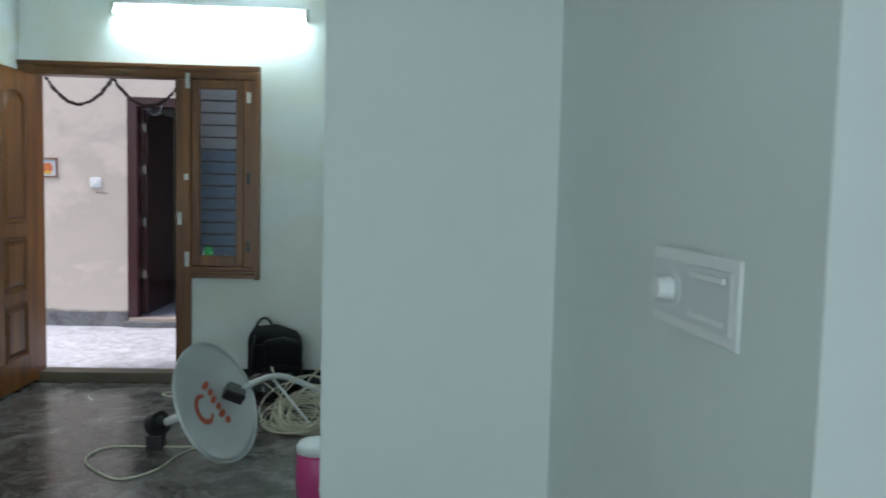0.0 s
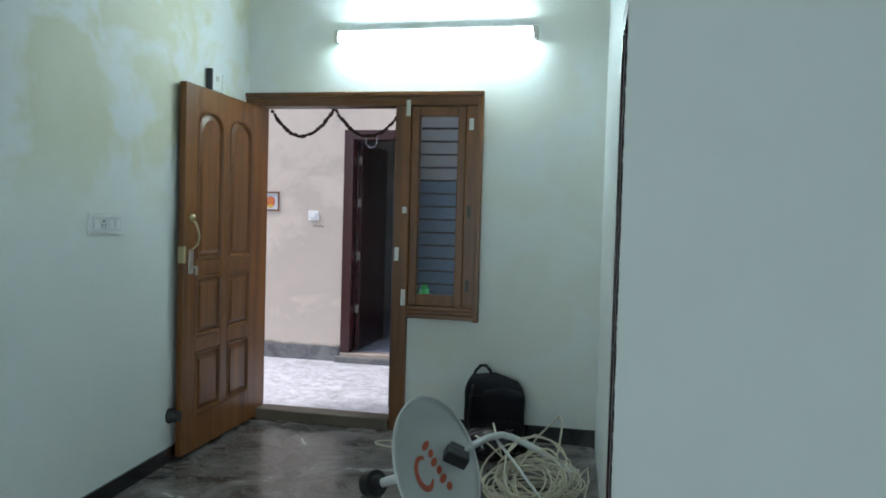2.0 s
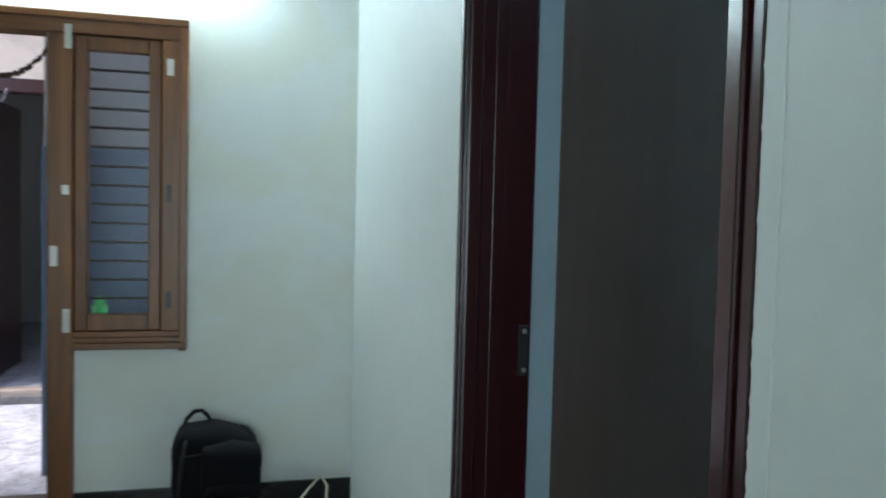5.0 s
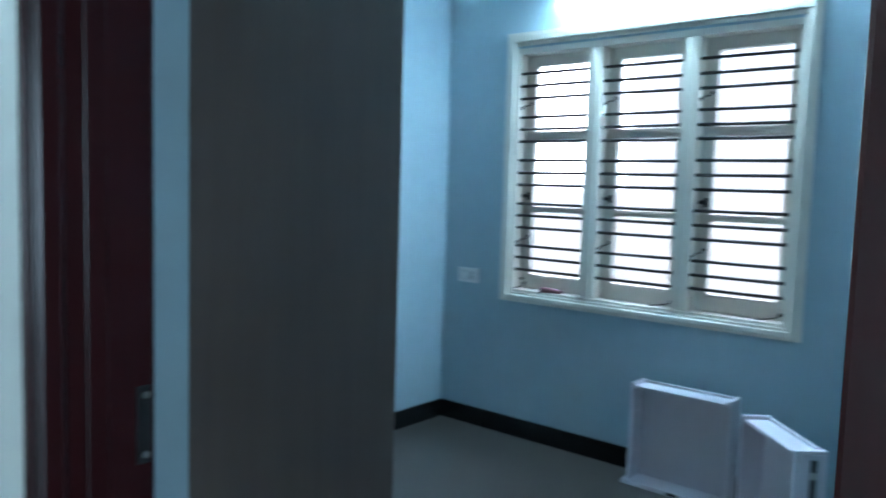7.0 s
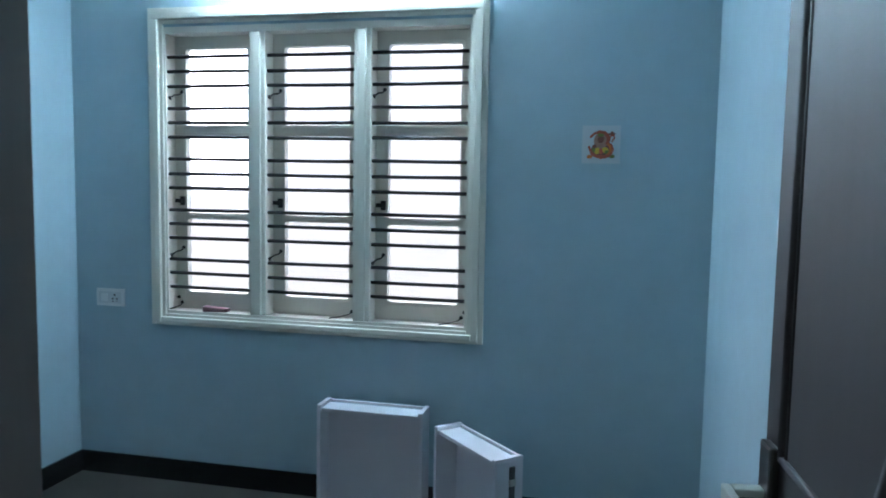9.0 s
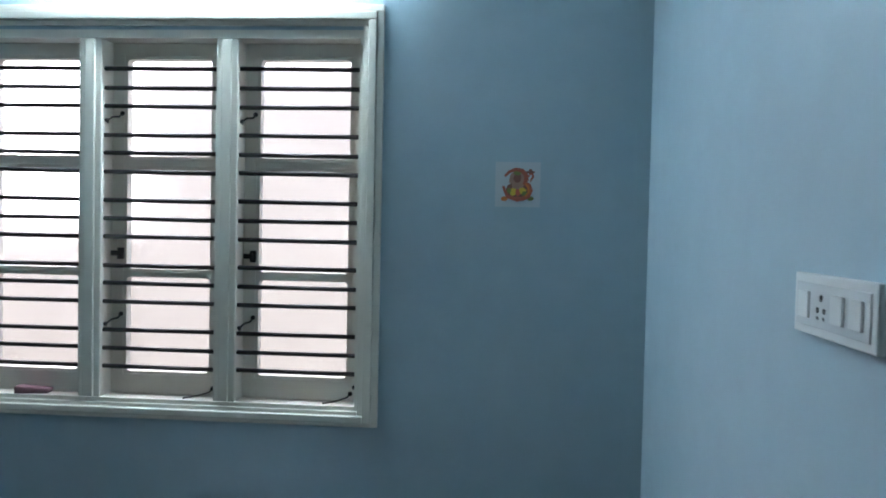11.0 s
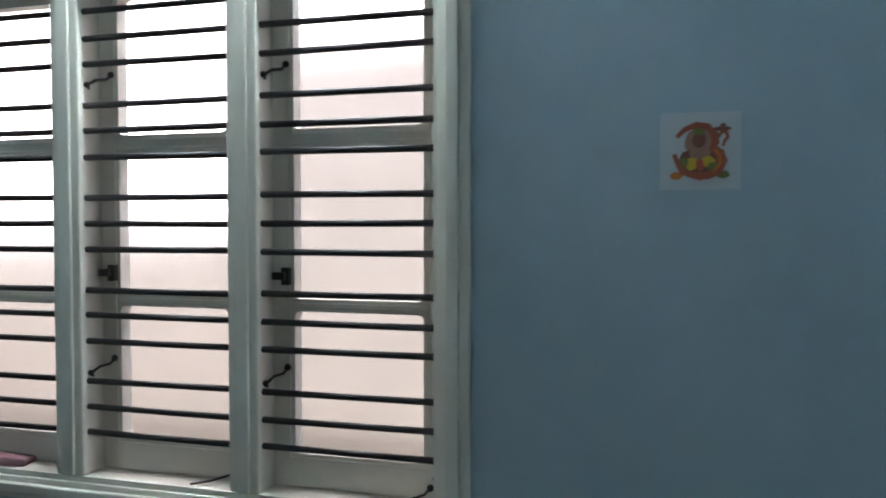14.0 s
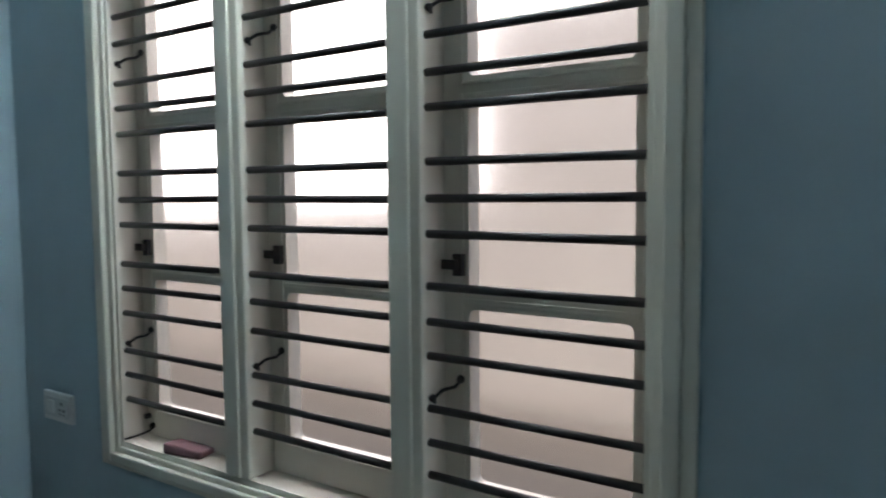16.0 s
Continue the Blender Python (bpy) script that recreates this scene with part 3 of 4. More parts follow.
def groove(pts, r=0.011):
    return sweep(bmesh.new(), pts, r, 6)


gy = BT / 2
M_LEVER = plain("worn_nickel", (0.62, 0.63, 0.56), 0.38, 0.5, bump=0.03)
# darker than the skin: the shade of the moulded grooves as colour
M_GROOVE_SHADE = plain("groove_shade", (0.016, 0.013, 0.014), 0.5)
e0 = BW - 0.06


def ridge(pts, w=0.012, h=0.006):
    """A moulded line on the skin: a raised bead, and a dark strip that paints a flute's shade."""
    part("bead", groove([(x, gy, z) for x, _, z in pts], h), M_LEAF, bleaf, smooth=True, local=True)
    part("flute_shade", groove([(x - 0.012, gy - 0.0015, z) for x, _, z in pts], 0.0036), M_GROOVE_SHADE, bleaf, "dark strip for the shade of a moulded flute", smooth=True, local=True)


def eased(pts, per=5):
    out, k = [], len(pts)
    for i in range(k - 1):
        p = [Vector(pts[min(max(i + d, 0), k - 1)]) for d in (-1, 0, 1, 2)]
        for q in range(per):
            t = q / per
            v = 0.5 * (2 * p[1] + (p[2] - p[0]) * t + (2 * p[0] - 5 * p[1] + 4 * p[2] - p[3]) * t * t + (3 * p[1] - p[0] - 3 * p[2] + p[3]) * t ** 3)
            out.append((v.x, 0, v.y))
    return out + [(pts[-1][0], 0, pts[-1][1])]


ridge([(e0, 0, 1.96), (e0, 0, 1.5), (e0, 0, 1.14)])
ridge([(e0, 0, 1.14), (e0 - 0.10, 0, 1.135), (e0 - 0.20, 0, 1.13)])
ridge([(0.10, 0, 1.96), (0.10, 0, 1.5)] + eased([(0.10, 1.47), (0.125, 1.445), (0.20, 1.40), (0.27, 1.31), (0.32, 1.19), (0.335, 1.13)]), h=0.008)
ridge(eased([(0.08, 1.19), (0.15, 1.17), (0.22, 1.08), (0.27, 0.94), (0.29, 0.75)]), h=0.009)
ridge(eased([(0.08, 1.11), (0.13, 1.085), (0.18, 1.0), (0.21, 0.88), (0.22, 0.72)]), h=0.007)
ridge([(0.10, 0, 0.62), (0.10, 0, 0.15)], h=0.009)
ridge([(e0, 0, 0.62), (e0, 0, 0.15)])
hxb = BW - 0.035
hp = part("handle_plate", boxes((hxb - 0.02, hxb + 0.02, gy, gy + 0.012, 0.93, 1.15), bev=0.004), M_DARKBRASS, bleaf, "dark aged handle plate", local=True)
part("neck", box(bmesh.new(), hxb - 0.009, hxb + 0.008, gy + 0.0125, gy + 0.0465, 1.074, 1.086, 0.002), M_DARKBRASS, hp, "dark square neck", local=True)
bm = box(bmesh.new(), hxb - 0.010, hxb + 0.008, gy + 0.0125, gy + 0.0465, 1.0865, 1.097, 0.002)
box(bm, hxb - 0.108, hxb + 0.008, gy + 0.047, gy + 0.058, 1.079, 1.097, 0.003)
part("lever", bm, M_LEVER, hp, "pale square lever handle", local=True)

# ---- bedroom window ----
wi = thing("window_1", pose(XW, -1.12, WZA), "cream painted three-light window with black iron bars", "window", kind="structure")
steps = ((0.0, 0.0236, 0.016), (0.024, 0.0536, 0.024), (0.054, 0.074, 0.010))
for a, b, d in steps:
    part("trim", boxes((XW - d, XW - 0.0005, WY0 + a, WY1 - a, WZB - b, WZB - a), (XW - d, XW - 0.0005, WY0 + a, WY0 + b, WZA + a * 0.6, WZB - b), (XW - d, XW - 0.0005, WY1 - b, WY1 - a, WZA + a * 0.6, WZB - b),
                       (XW - d, XW - 0.0005, WY0 + b, WY1 - b, WZA + a * 0.6, WZA + b * 0.75), bev=0.004), M_CREAM, wi)
FX = XW + 0.125
part("frame", boxes((XW, FX, IY0 - 0.03, IY0, IZ0 - 0.03, IZ1 + 0.03), (XW, FX, IY1, IY1 + 0.03, IZ0 - 0.03, IZ1 + 0.03), (XW, FX, IY0, IY1, IZ1, IZ1 + 0.03)), M_CREAM, wi)
part("window_sill", boxes((XW, FX, IY0, IY1, IZ0 - 0.03, IZ0), bev=0.0), M_CREAM, wi)
LIGHTS = ((-1.838, -1.405), (-1.325, -0.905), (-0.822, -0.40))
for y0, y1 in ((-1.405, -1.325), (-0.905, -0.822)):
    part("mullion", boxes((XW - 0.004, FX, y0, y1, IZ0 + 0.001, IZ1 - 0.001), bev=0.006), M_CREAM, wi)
    part("bead", boxes((XW - 0.014, XW - 0.0045, y0 + 0.022, y1 - 0.022, IZ0 + 0.004, IZ1 - 0.004), bev=0.004), M_CREAM, wi)
bar_me = {}
for y0, y1 in LIGHTS:
    for g in range(5):
        for j in range(3):
            w = round(y1 - y0, 3)
            if w not in bar_me:
                bar_me[w] = mesh_of("bar", rod(bmesh.new(), (0, -w / 2 - 0.004, 0), (0, w / 2 + 0.004, 0), 0.0082, 10), M_IRON, True)
            o = new("bar", bar_me[w])
            o.parent = wi
            o.matrix_basis = WORLD_OF[wi].inverted() @ pose(XW + 0.02, (y0 + y1) / 2, 0.946 + 0.236 * g + 0.067 * j + random.uniform(-0.002, 0.002), random.uniform(-0.3, 0.3))


def rounded_pane_frame(y0, y1, z0, z1, panes, x0, x1):
    """A sash with rounded pane openings cut through it."""
    bm = bmesh.new()
    py0, py1 = y0 + 0.043, y1 - 0.056

    def ring(pz0, pz1, r=0.014):
        pts = []
        for cy, cz, a0 in ((py1 - r, pz1 - r, 0), (py0 + r, pz1 - r, 90), (py0 + r, pz0 + r, 180), (py1 - r, pz0 + r, 270)):
            for i in range(4):
                a = radians(a0 + i * 30)
                pts.append((cy + r * math.cos(a), cz + r * math.sin(a)))
        return pts
    cuts = [z0] + [(a[1] + b[0]) / 2 for a, b in zip(panes, panes[1:])] + [z1]
    for (pz0, pz1), c0, c1 in zip(panes, cuts, cuts[1:]):
        inner = ring(pz0, pz1)
        outer = []
        for k, (oy, oz) in enumerate(((y1, c1), (y0, c1), (y0, c0), (y1, c0))):
            outer += [(oy, oz)] * 4
        for x, flip in ((x0, False), (x1, True)):
            iv = [bm.verts.new((x, *p)) for p in inner]
            ov = [bm.verts.new((x, oy, oz)) for oy, oz in ((y1, c1), (y0, c1), (y0, c0), (y1, c0))]
            for k in range(4):
                for i in range(3):
                    bm.faces.new((ov[k], iv[4 * k + i], iv[4 * k + i + 1]))
                bm.faces.new((ov[k], iv[4 * k + 3], iv[(4 * k + 4) % 16], ov[(k + 1) % 4]))
            if flip:
                for i in range(16):
                    bm.faces.new((iv[i], iv[(i + 1) % 16], last[(i + 1) % 16], last[i]))
            last = iv
    box(bm, x0, x1, y0 - 0.0005, y0, z0, z1)
    return bm


PANES = ((0.920, 1.270), (1.301, 1.667), (1.715, 2.070))
SXA, SXB = XW + 0.074, XW + 0.112
for n_light, (y0, y1) in enumerate(LIGHTS):
    s = part("sash", rounded_pane_frame(y0 + 0.002, y1 - 0.002, IZ0 + 0.002, IZ1 - 0.002, PANES, SXA, SXB), M_CREAM, wi, "closed cream sash with frosted panes")
    for z0, z1 in PANES:
        p = part("pane", boxes((SXA + 0.010, SXA + 0.014, y0 + 0.035, y1 - 0.048, z0 - 0.008, z1 + 0.008)), M_PANE, s, "frosted glass pane")
        p.visible_shadow = False
        a0, a1 = y0 + 0.045, y1 - 0.058
        part("glazing_bead", boxes((SXA - 0.004, SXA - 0.0005, a1 + 0.010, a1 + 0.018, z0 - 0.016, z1 + 0.016), (SXA - 0.004, SXA - 0.0005, a0 - 0.018, a0 - 0.010, z0 - 0.016, z1 + 0.016),
                                   (SXA - 0.004, SXA - 0.0005, a0 - 0.0095, a1 + 0.0095, z0 - 0.016, z0 - 0.009), (SXA - 0.004, SXA - 0.0005, a0 - 0.0095, a1 + 0.0095, z1 + 0.009, z1 + 0.016), bev=0.0015), M_CREAM, s)
    for z in (1.12, 1.86):
        bm = sweep(bmesh.new(), [(SXA - 0.004, y1 - 0.040, z + 0.01), (SXA - 0.016, y1 - 0.034, z - 0.002), (SXA - 0.034, y1 - 0.018, z - 0.006), (SXA - 0.050, y1 - 0.010, z - 0.018), (SXA - 0.046, y1 - 0.006, z - 0.030)], 0.004, 6)
        bmesh.ops.create_uvsphere(bm, u_segments=8, v_segments=6, radius=0.009, matrix=Matrix.Translation((SXA - 0.004, y1 - 0.040, z + 0.012)))
        bmesh.ops.create_uvsphere(bm, u_segments=8, v_segments=6, radius=0.008, matrix=Matrix.Translation((SXA - 0.052, y1 - 0.006, z - 0.02)))
        part("hook", bm, M_IRON, s, "black iron hook", smooth=True)
    part("latch", boxes((SXA - 0.014, SXA, y1 - 0.050, y1 - 0.028, 1.335, 1.378), (SXA - 0.024, SXA - 0.014, y1 - 0.042, y1 - 0.008, 1.348, 1.367), bev=0.002), M_IRON, s)
    yy = y0 if n_light < 2 else y1
    sg = 1 if n_light < 2 else -1
    if sg > 0:
        pts = [(SXA - 0.002, yy + 0.03, IZ0 + 0.03), (SXA - 0.015, yy + 0.038, IZ0 + 0.018), (SXA - 0.045, yy + 0.075, IZ0 + 0.010), (SXA - 0.066, yy + 0.115, IZ0 + 0.006)]
    else:
        pts = [(SXA - 0.002, yy - 0.03, IZ0 + 0.03), (SXA - 0.012, yy - 0.028, IZ0 + 0.018), (SXA - 0.045, yy - 0.016, IZ0 + 0.010), (SXA - 0.072, yy - 0.004, IZ0 + 0.006)]
    bm = sweep(bmesh.new(), pts, 0.0032, 6)
    bmesh.ops.create_uvsphere(bm, u_segments=8, v_segments=6, radius=0.009, matrix=Matrix.Translation((SXA - 0.004, yy + sg * 0.028, IZ0 + 0.03)))
    part("stay", bm, M_IRON, s, "thin black casement stay", smooth=True)
    part("stay_pin", rod(bmesh.new(), (SXA - 0.012, yy + sg * 0.012, IZ0 + 0.055), (SXA, yy + sg * 0.012, IZ0 + 0.055), 0.008), M_IRON, s)

bm = box(bmesh.new(), -0.032, 0.032, -0.06, 0.06, 0, 0.022, 0.007)
for v in bm.verts:
    v.co.z += (0.006 * math.sin(v.co.y * 40) - 0.09 * v.co.x) * (v.co.z > 0.008)
pk = solo("wallet", bm, M_PACKET, "dusty pink folded wallet on the window sill", "wallet", smooth=True)
pk.matrix_basis = pose(XW + 0.04, -0.63, IZ0, 0, 0, 12)

# neighbouring wall that shows through the frosted panes
setting("backdrop", boxes((6.5, 6.7, -9.0, 0.65, -0.02, 2.70), (6.46, 6.74, -9.0, 0.69, 2.701, 2.78)), M_BACKDROP, "pale pink wall of the house next door", "wall")
setting("compound_wall", boxes((6.5, 6.65, 0.70, 16.0, -0.02, 1.42), (6.47, 6.68, 0.70, 16.0, 1.4205, 1.47)), M_BACKDROP, "low pale compound wall outside the bedroom window", "wall")
setting("backdrop_sky", boxes((55.0, 55.2, -10.0, 110.0, -0.02, 60.0)), glow("white_overcast_sky", (1.0, 0.985, 0.98), 4.2), "plain white overcast sky in the distance", "sky")

# ---- bedroom things ----
wd = thing("wardrobe", pose(0.6, -0.75, 0), "tall wardrobe in dark grey wood-grain laminate by the door", "wardrobe")
part("side_panel", boxes((XB + 0.004, 0.888, -1.60, -1.582, 0.0, 2.9), bev=0.002), M_LAMINATE, wd)
part("body", boxes((XB + 0.004, 0.865, -1.581, YB - 0.004, 0.0, 2.9)), M_LAMINATE, wd)
for y0, y1 in ((-1.579, -1.02), (-1.016, -0.46), (-0.456, YB - 0.006)):
    part("door", boxes((0.866, 0.886, y0, y1, 0.08, 2.88), bev=0.002), M_LAMINATE, wd)


def drawer(m, w, h, d, label, runner=True):
    """A drawer stood on its front: x across, y from the open face to the bottom board, z up."""
    t = 0.016
    g = thing("drawer", m, label, "drawer", "white drawers under the window")
    part("bottom_board", boxes((t, w - t, d - 0.025, d - 0.015, 0.02, h - t)), M_MELAMINE, g, local=True)
    part("side_board", boxes((0, t, 0.0, d, 0.02, h - 0.012), bev=0.0015), M_MELAMINE, g, local=True)
    part("side_board", boxes((w - t, w, 0.0, d, 0.02, h - 0.012), bev=0.0015), M_MELAMINE, g, local=True)
    part("back_board", boxes((t, w - t, 0.012, d - 0.012, h - t - 0.012, h - 0.012), bev=0.0015), M_MELAMINE, g, local=True)
    part("lip", boxes((0, w, d - 0.011, d, h - 0.011, h), (0, 0.02, 0, d, h - 0.0115, h + 0.004), (w - 0.02, w, 0, d, h - 0.0115, h + 0.004), bev=0.0015), M_MELAMINE, g, local=True)
    part("front_board", boxes((-0.02, w + 0.02, -0.02, d + 0.01, 0.0, 0.02), bev=0.002), M_MELAMINE, g, local=True)
    if runner:
        part("runner", boxes((w + 0.0005, w + 0.008, d * 0.5, d * 0.5 + 0.022, 0.03, h - 0.03), bev=0.001), M_GREYSTONE, g, "grey steel drawer runner", local=True)
        part("runner_clip", boxes((w + 0.0005, w + 0.011, d * 0.5 - 0.002, d * 0.5 + 0.024, h - 0.10, h - 0.075), bev=0.001), M_STEEL, g, local=True)
    part("finger_pull", boxes((w / 2 - 0.025, w / 2 + 0.025, -0.0215, -0.0205, 0.004, 0.017), bev=0.0), M_DARK, g, local=True)
    return g


drawer(pose(2.917, -1.228, 0, 0, 0, -90.5), 0.475, 0.488, 0.125, "white melamine drawer standing on its front against the wall", False)
drawer(pose(2.83, -1.775, 0, 0, 0, -137.0), 0.44, 0.47, 0.125, "white melamine drawer standing askew with a steel runner")
solo("wood_scrap", boxes((2.80, 2.835, -1.52, -1.44, 0.0015, 0.012), (2.78, 2.80, -1.60, -1.55, 0.0015, 0.01), bev=0.002), plain("pale_wood", (0.4, 0.33, 0.22), 0.7), "pale wood scrap on the floor by the drawers", "wood scrap")


def plate(name, m, w, h, label, cells=3, round_knob=False, plug=False, deep=0.0):
    """A wall switch plate: x across, z up, its front towards -y."""
    g = thing(name, m @ Matrix.Translation((0, -deep, 0)), label, "switch plate")
    if deep:
        part("back_box", box(bmesh.new(), -w / 2 + 0.002, w / 2 - 0.002, -0.0005, deep, -h / 2 + 0.002, h / 2 - 0.002, 0.002), M_INSET, g, local=True)
    part("plate", box(bmesh.new(), -w / 2, w / 2, -0.0125, 0, -h / 2, h / 2, 0.003), M_PLASTIC, g, local=True)
    part("inset", box(bmesh.new(), -w / 2 + 0.014, w / 2 - 0.014, -0.0150, -0.0126, -h / 2 + 0.014, h / 2 - 0.014, 0.001), M_INSET, g, "grey-white inset", local=True)
    cw = (w - 0.04) / cells
    for i in range(cells):
        x = -w / 2 + 0.02 + cw * (i + 0.5)
        if round_knob and i == 0:
            part("dial", rod(bmesh.new(), (x, -0.0151, 0), (x, -0.0175, 0), 0.026, 24), M_INSET, g, "flat dial ring", local=True)
            part("knob", rod(bmesh.new(), (x, -0.0176, 0), (x, -0.036, 0), 0.016, 20, 0.013), M_PLASTIC, g, "round fan regulator knob", local=True)
        elif round_knob:
            for zz in (-1, 1):
                part("rib", box(bmesh.new(), x - cw * 0.46, x + cw * 0.42, -0.0175, -0.0151, zz * h * 0.24 - 0.0035, zz * h * 0.24 + 0.0035, 0.001), M_PLASTIC, g, local=True)
        elif plug and i == 1:
            for dx, dz, rr in ((-0.0115, -0.006, 0.0046), (0.0115, -0.006, 0.0046), (0, 0.013, 0.0056), (-0.0105, -0.018, 0.003), (0.0105, -0.018, 0.003)):
                part("socket_hole", rod(bmesh.new(), (x + dx, -0.0157, dz), (x + dx, -0.0151, dz), rr, 12), M_DARK, g, local=True)
        else:
            part("switch", box(bmesh.new(), x - cw * 0.32, x + cw * 0.32, -0.0195, -0.0151, -h * 0.22, h * 0.22, 0.0015), M_PLASTIC, g, local=True)
    return g


plate("switch_plate", pose(XL + LEAN * 1.597, -1.597, 1.278, 0, 0, 94.1), 0.255, 0.0955, "white modular switch plate on the stained wall", 4, plug=True)
plate("switch_plate", pose(0.6172, -4.285, 1.218, 0, 0, -87.25), 0.235, 0.096, "white switch plate with a round fan regulator", 2, True)
plate("switch_plate", pose(XW, -0.09, 0.883, 0, 0, -90), 0.15, 0.085, "small white socket plate on the blue wall", 2, plug=True)
plate("switch_plate", pose(1.613, YS, 1.372, 0, 0, 180), 0.27, 0.095, "white socket and switch plate behind the open door", 4, plug=True, deep=0.012)
plate("bell_switch", pose(-2.66, OY, 1.36), 0.10, 0.09, "white bell switch on the neighbour's plaster wall", 1)

bb = thing("meter_box", pose(XL + LEAN * 0.535, -0.535, 2.118, 0, 0, 94.1), "small white meter box with dark edges above the door", "meter box")
part("case", box(bmesh.new(), -0.06, 0.06, -0.035, 0, -0.055, 0.06, 0.004), M_PLASTIC, bb, local=True)
part("edge", boxes((-0.08, -0.062, -0.036, 0, -0.06, 0.062), bev=0.003), M_DARK, bb, "black plastic edge", local=True)
part("edge", boxes((0.062, 0.075, -0.03, 0, -0.06, 0.05), bev=0.003), M_DARK, bb, "black plastic edge", local=True)
part("display", boxes((-0.02, 0.02, -0.037, -0.0355, 0.0, 0.03)), M_STEEL, bb, local=True)


def blob_card(g, colours, w, seed):
    """A devotional print shown as plain rounded colour shapes on white paper."""
    r = random.Random(seed)
    part("paper", boxes((-w / 2, w / 2, -0.0015, 0, -w / 2, w / 2)), M_PAPER, g, local=True)
    for i, (x, z, a, b, mt) in enumerate(colours):
        bm = bmesh.new()
        ring = [bm.verts.new((x + a * math.cos(t) * r.uniform(0.88, 1.1), -0.0018 - i * 0.0002, z + b * math.sin(t) * r.uniform(0.88, 1.1))) for t in [2 * math.pi * k / 20 for k in range(20)]]
        bm.faces.new(ring)
        part("print", bm, mt, g, local=True)


def print_stroke(g, pts, w, mt, y):
    """A curved printed stroke on a card, thinner at its ends."""
    bm = bmesh.new()
    prev, k = None, len(pts)
    for i, (x, z) in enumerate(pts):
        a, b = pts[max(i - 1, 0)], pts[min(i + 1, k - 1)]
        d = Vector((b[0] - a[0], b[1] - a[1])).normalized()
        h = 0.5 * w * (0.45 + 0.55 * math.sin(math.pi * (i + 0.5) / k))
        row = [bm.verts.new((x - d.y * h, y, z + d.x * h)), bm.verts.new((x + d.y * h, y, z - d.x * h))]
        if prev:
            bm.faces.new((prev[0], prev[1], row[1], row[0]))
        prev = row
    part("print", bm, mt, g, local=True)


M_BROWN = plain("brown_print", (0.20, 0.07, 0.045), 0.5, vary=0.3, scale=200)
M_OLIVE = plain("olive_print", (0.16, 0.17, 0.04), 0.5, vary=0.3, scale=200)
gp = thing("picture_sticker", pose(XW - 0.0005, -2.397, 1.631, 0, 0, -90), "square white sticker with an orange and yellow print", "sticker")
M_PRINTRED = plain("dark_red_print", (0.36, 0.085, 0.045), 0.5, vary=0.35, scale=160)
M_FLESH = plain("pinkish_brown_print", (0.36, 0.19, 0.14), 0.5, vary=0.35, scale=220)
blob_card(gp, ((0.002, 0.016, 0.031, 0.034, M_FLESH), (0.0, -0.022, 0.038, 0.032, M_BROWN), (0.0, 0.0, 0.020, 0.026, M_FLESH), (-0.002, 0.022, 0.013, 0.017, M_BROWN), (-0.002, 0.04, 0.013, 0.008, M_OLIVE), (-0.016, -0.026, 0.012, 0.013, M_YELLOW), (0.016, -0.022, 0.014, 0.011, M_YELLOW), (0.0, -0.028, 0.008, 0.012, M_RED),
               (0.024, -0.032, 0.010, 0.009, M_OLIVE), (-0.03, -0.022, 0.008, 0.009, M_OLIVE), (-0.046, -0.05, 0.012, 0.008, M_ORANGE), (0.044, -0.048, 0.012, 0.008, M_OLIVE), (0.0, -0.056, 0.006, 0.004, M_RED), (0.043, 0.05, 0.006, 0.004, M_BROWN), (0.042, 0.043, 0.016, 0.005, M_BROWN)), 0.155, 3)
print_stroke(gp, [(-0.045, 0.028), (-0.03, 0.043), (-0.008, 0.052), (0.014, 0.048), (0.028, 0.032), (0.029, 0.014), (0.024, 0.006), (0.038, -0.004), (0.044, -0.02), (0.036, -0.04), (0.016, -0.05), (-0.01, -0.05), (-0.034, -0.042), (-0.044, -0.022), (-0.05, -0.006)], 0.017, M_PRINTRED, -0.0046)
print_stroke(gp, [(0.036, 0.026), (0.04, 0.036), (0.05, 0.036), (0.052, 0.026), (0.046, 0.018), (0.043, 0.008)], 0.008, M_PRINTRED, -0.0048)
print_stroke(gp, [(0.026, 0.004), (0.036, -0.008), (0.038, -0.026), (0.026, -0.042)], 0.008, M_ORANGE, -0.005)
fp = thing("framed_picture", pose(-3.10, OY, 1.485), "small framed picture with an orange figure on plaster", "picture")
part("frame", boxes((-0.09, -0.078, -0.014, 0, -0.09, 0.09), (0.078, 0.09, -0.014, 0, -0.09, 0.09), (-0.078, 0.078, -0.014, 0, 0.078, 0.09), (-0.078, 0.078, -0.014, 0, -0.09, -0.078), bev=0.002), M_TEAK, fp, local=True)
blob_card(fp, ((0, -0.005, 0.045, 0.055, M_RED), (0, 0.005, 0.03, 0.035, M_ORANGE), (0, -0.045, 0.04, 0.014, M_YELLOW)), 0.155, 5)


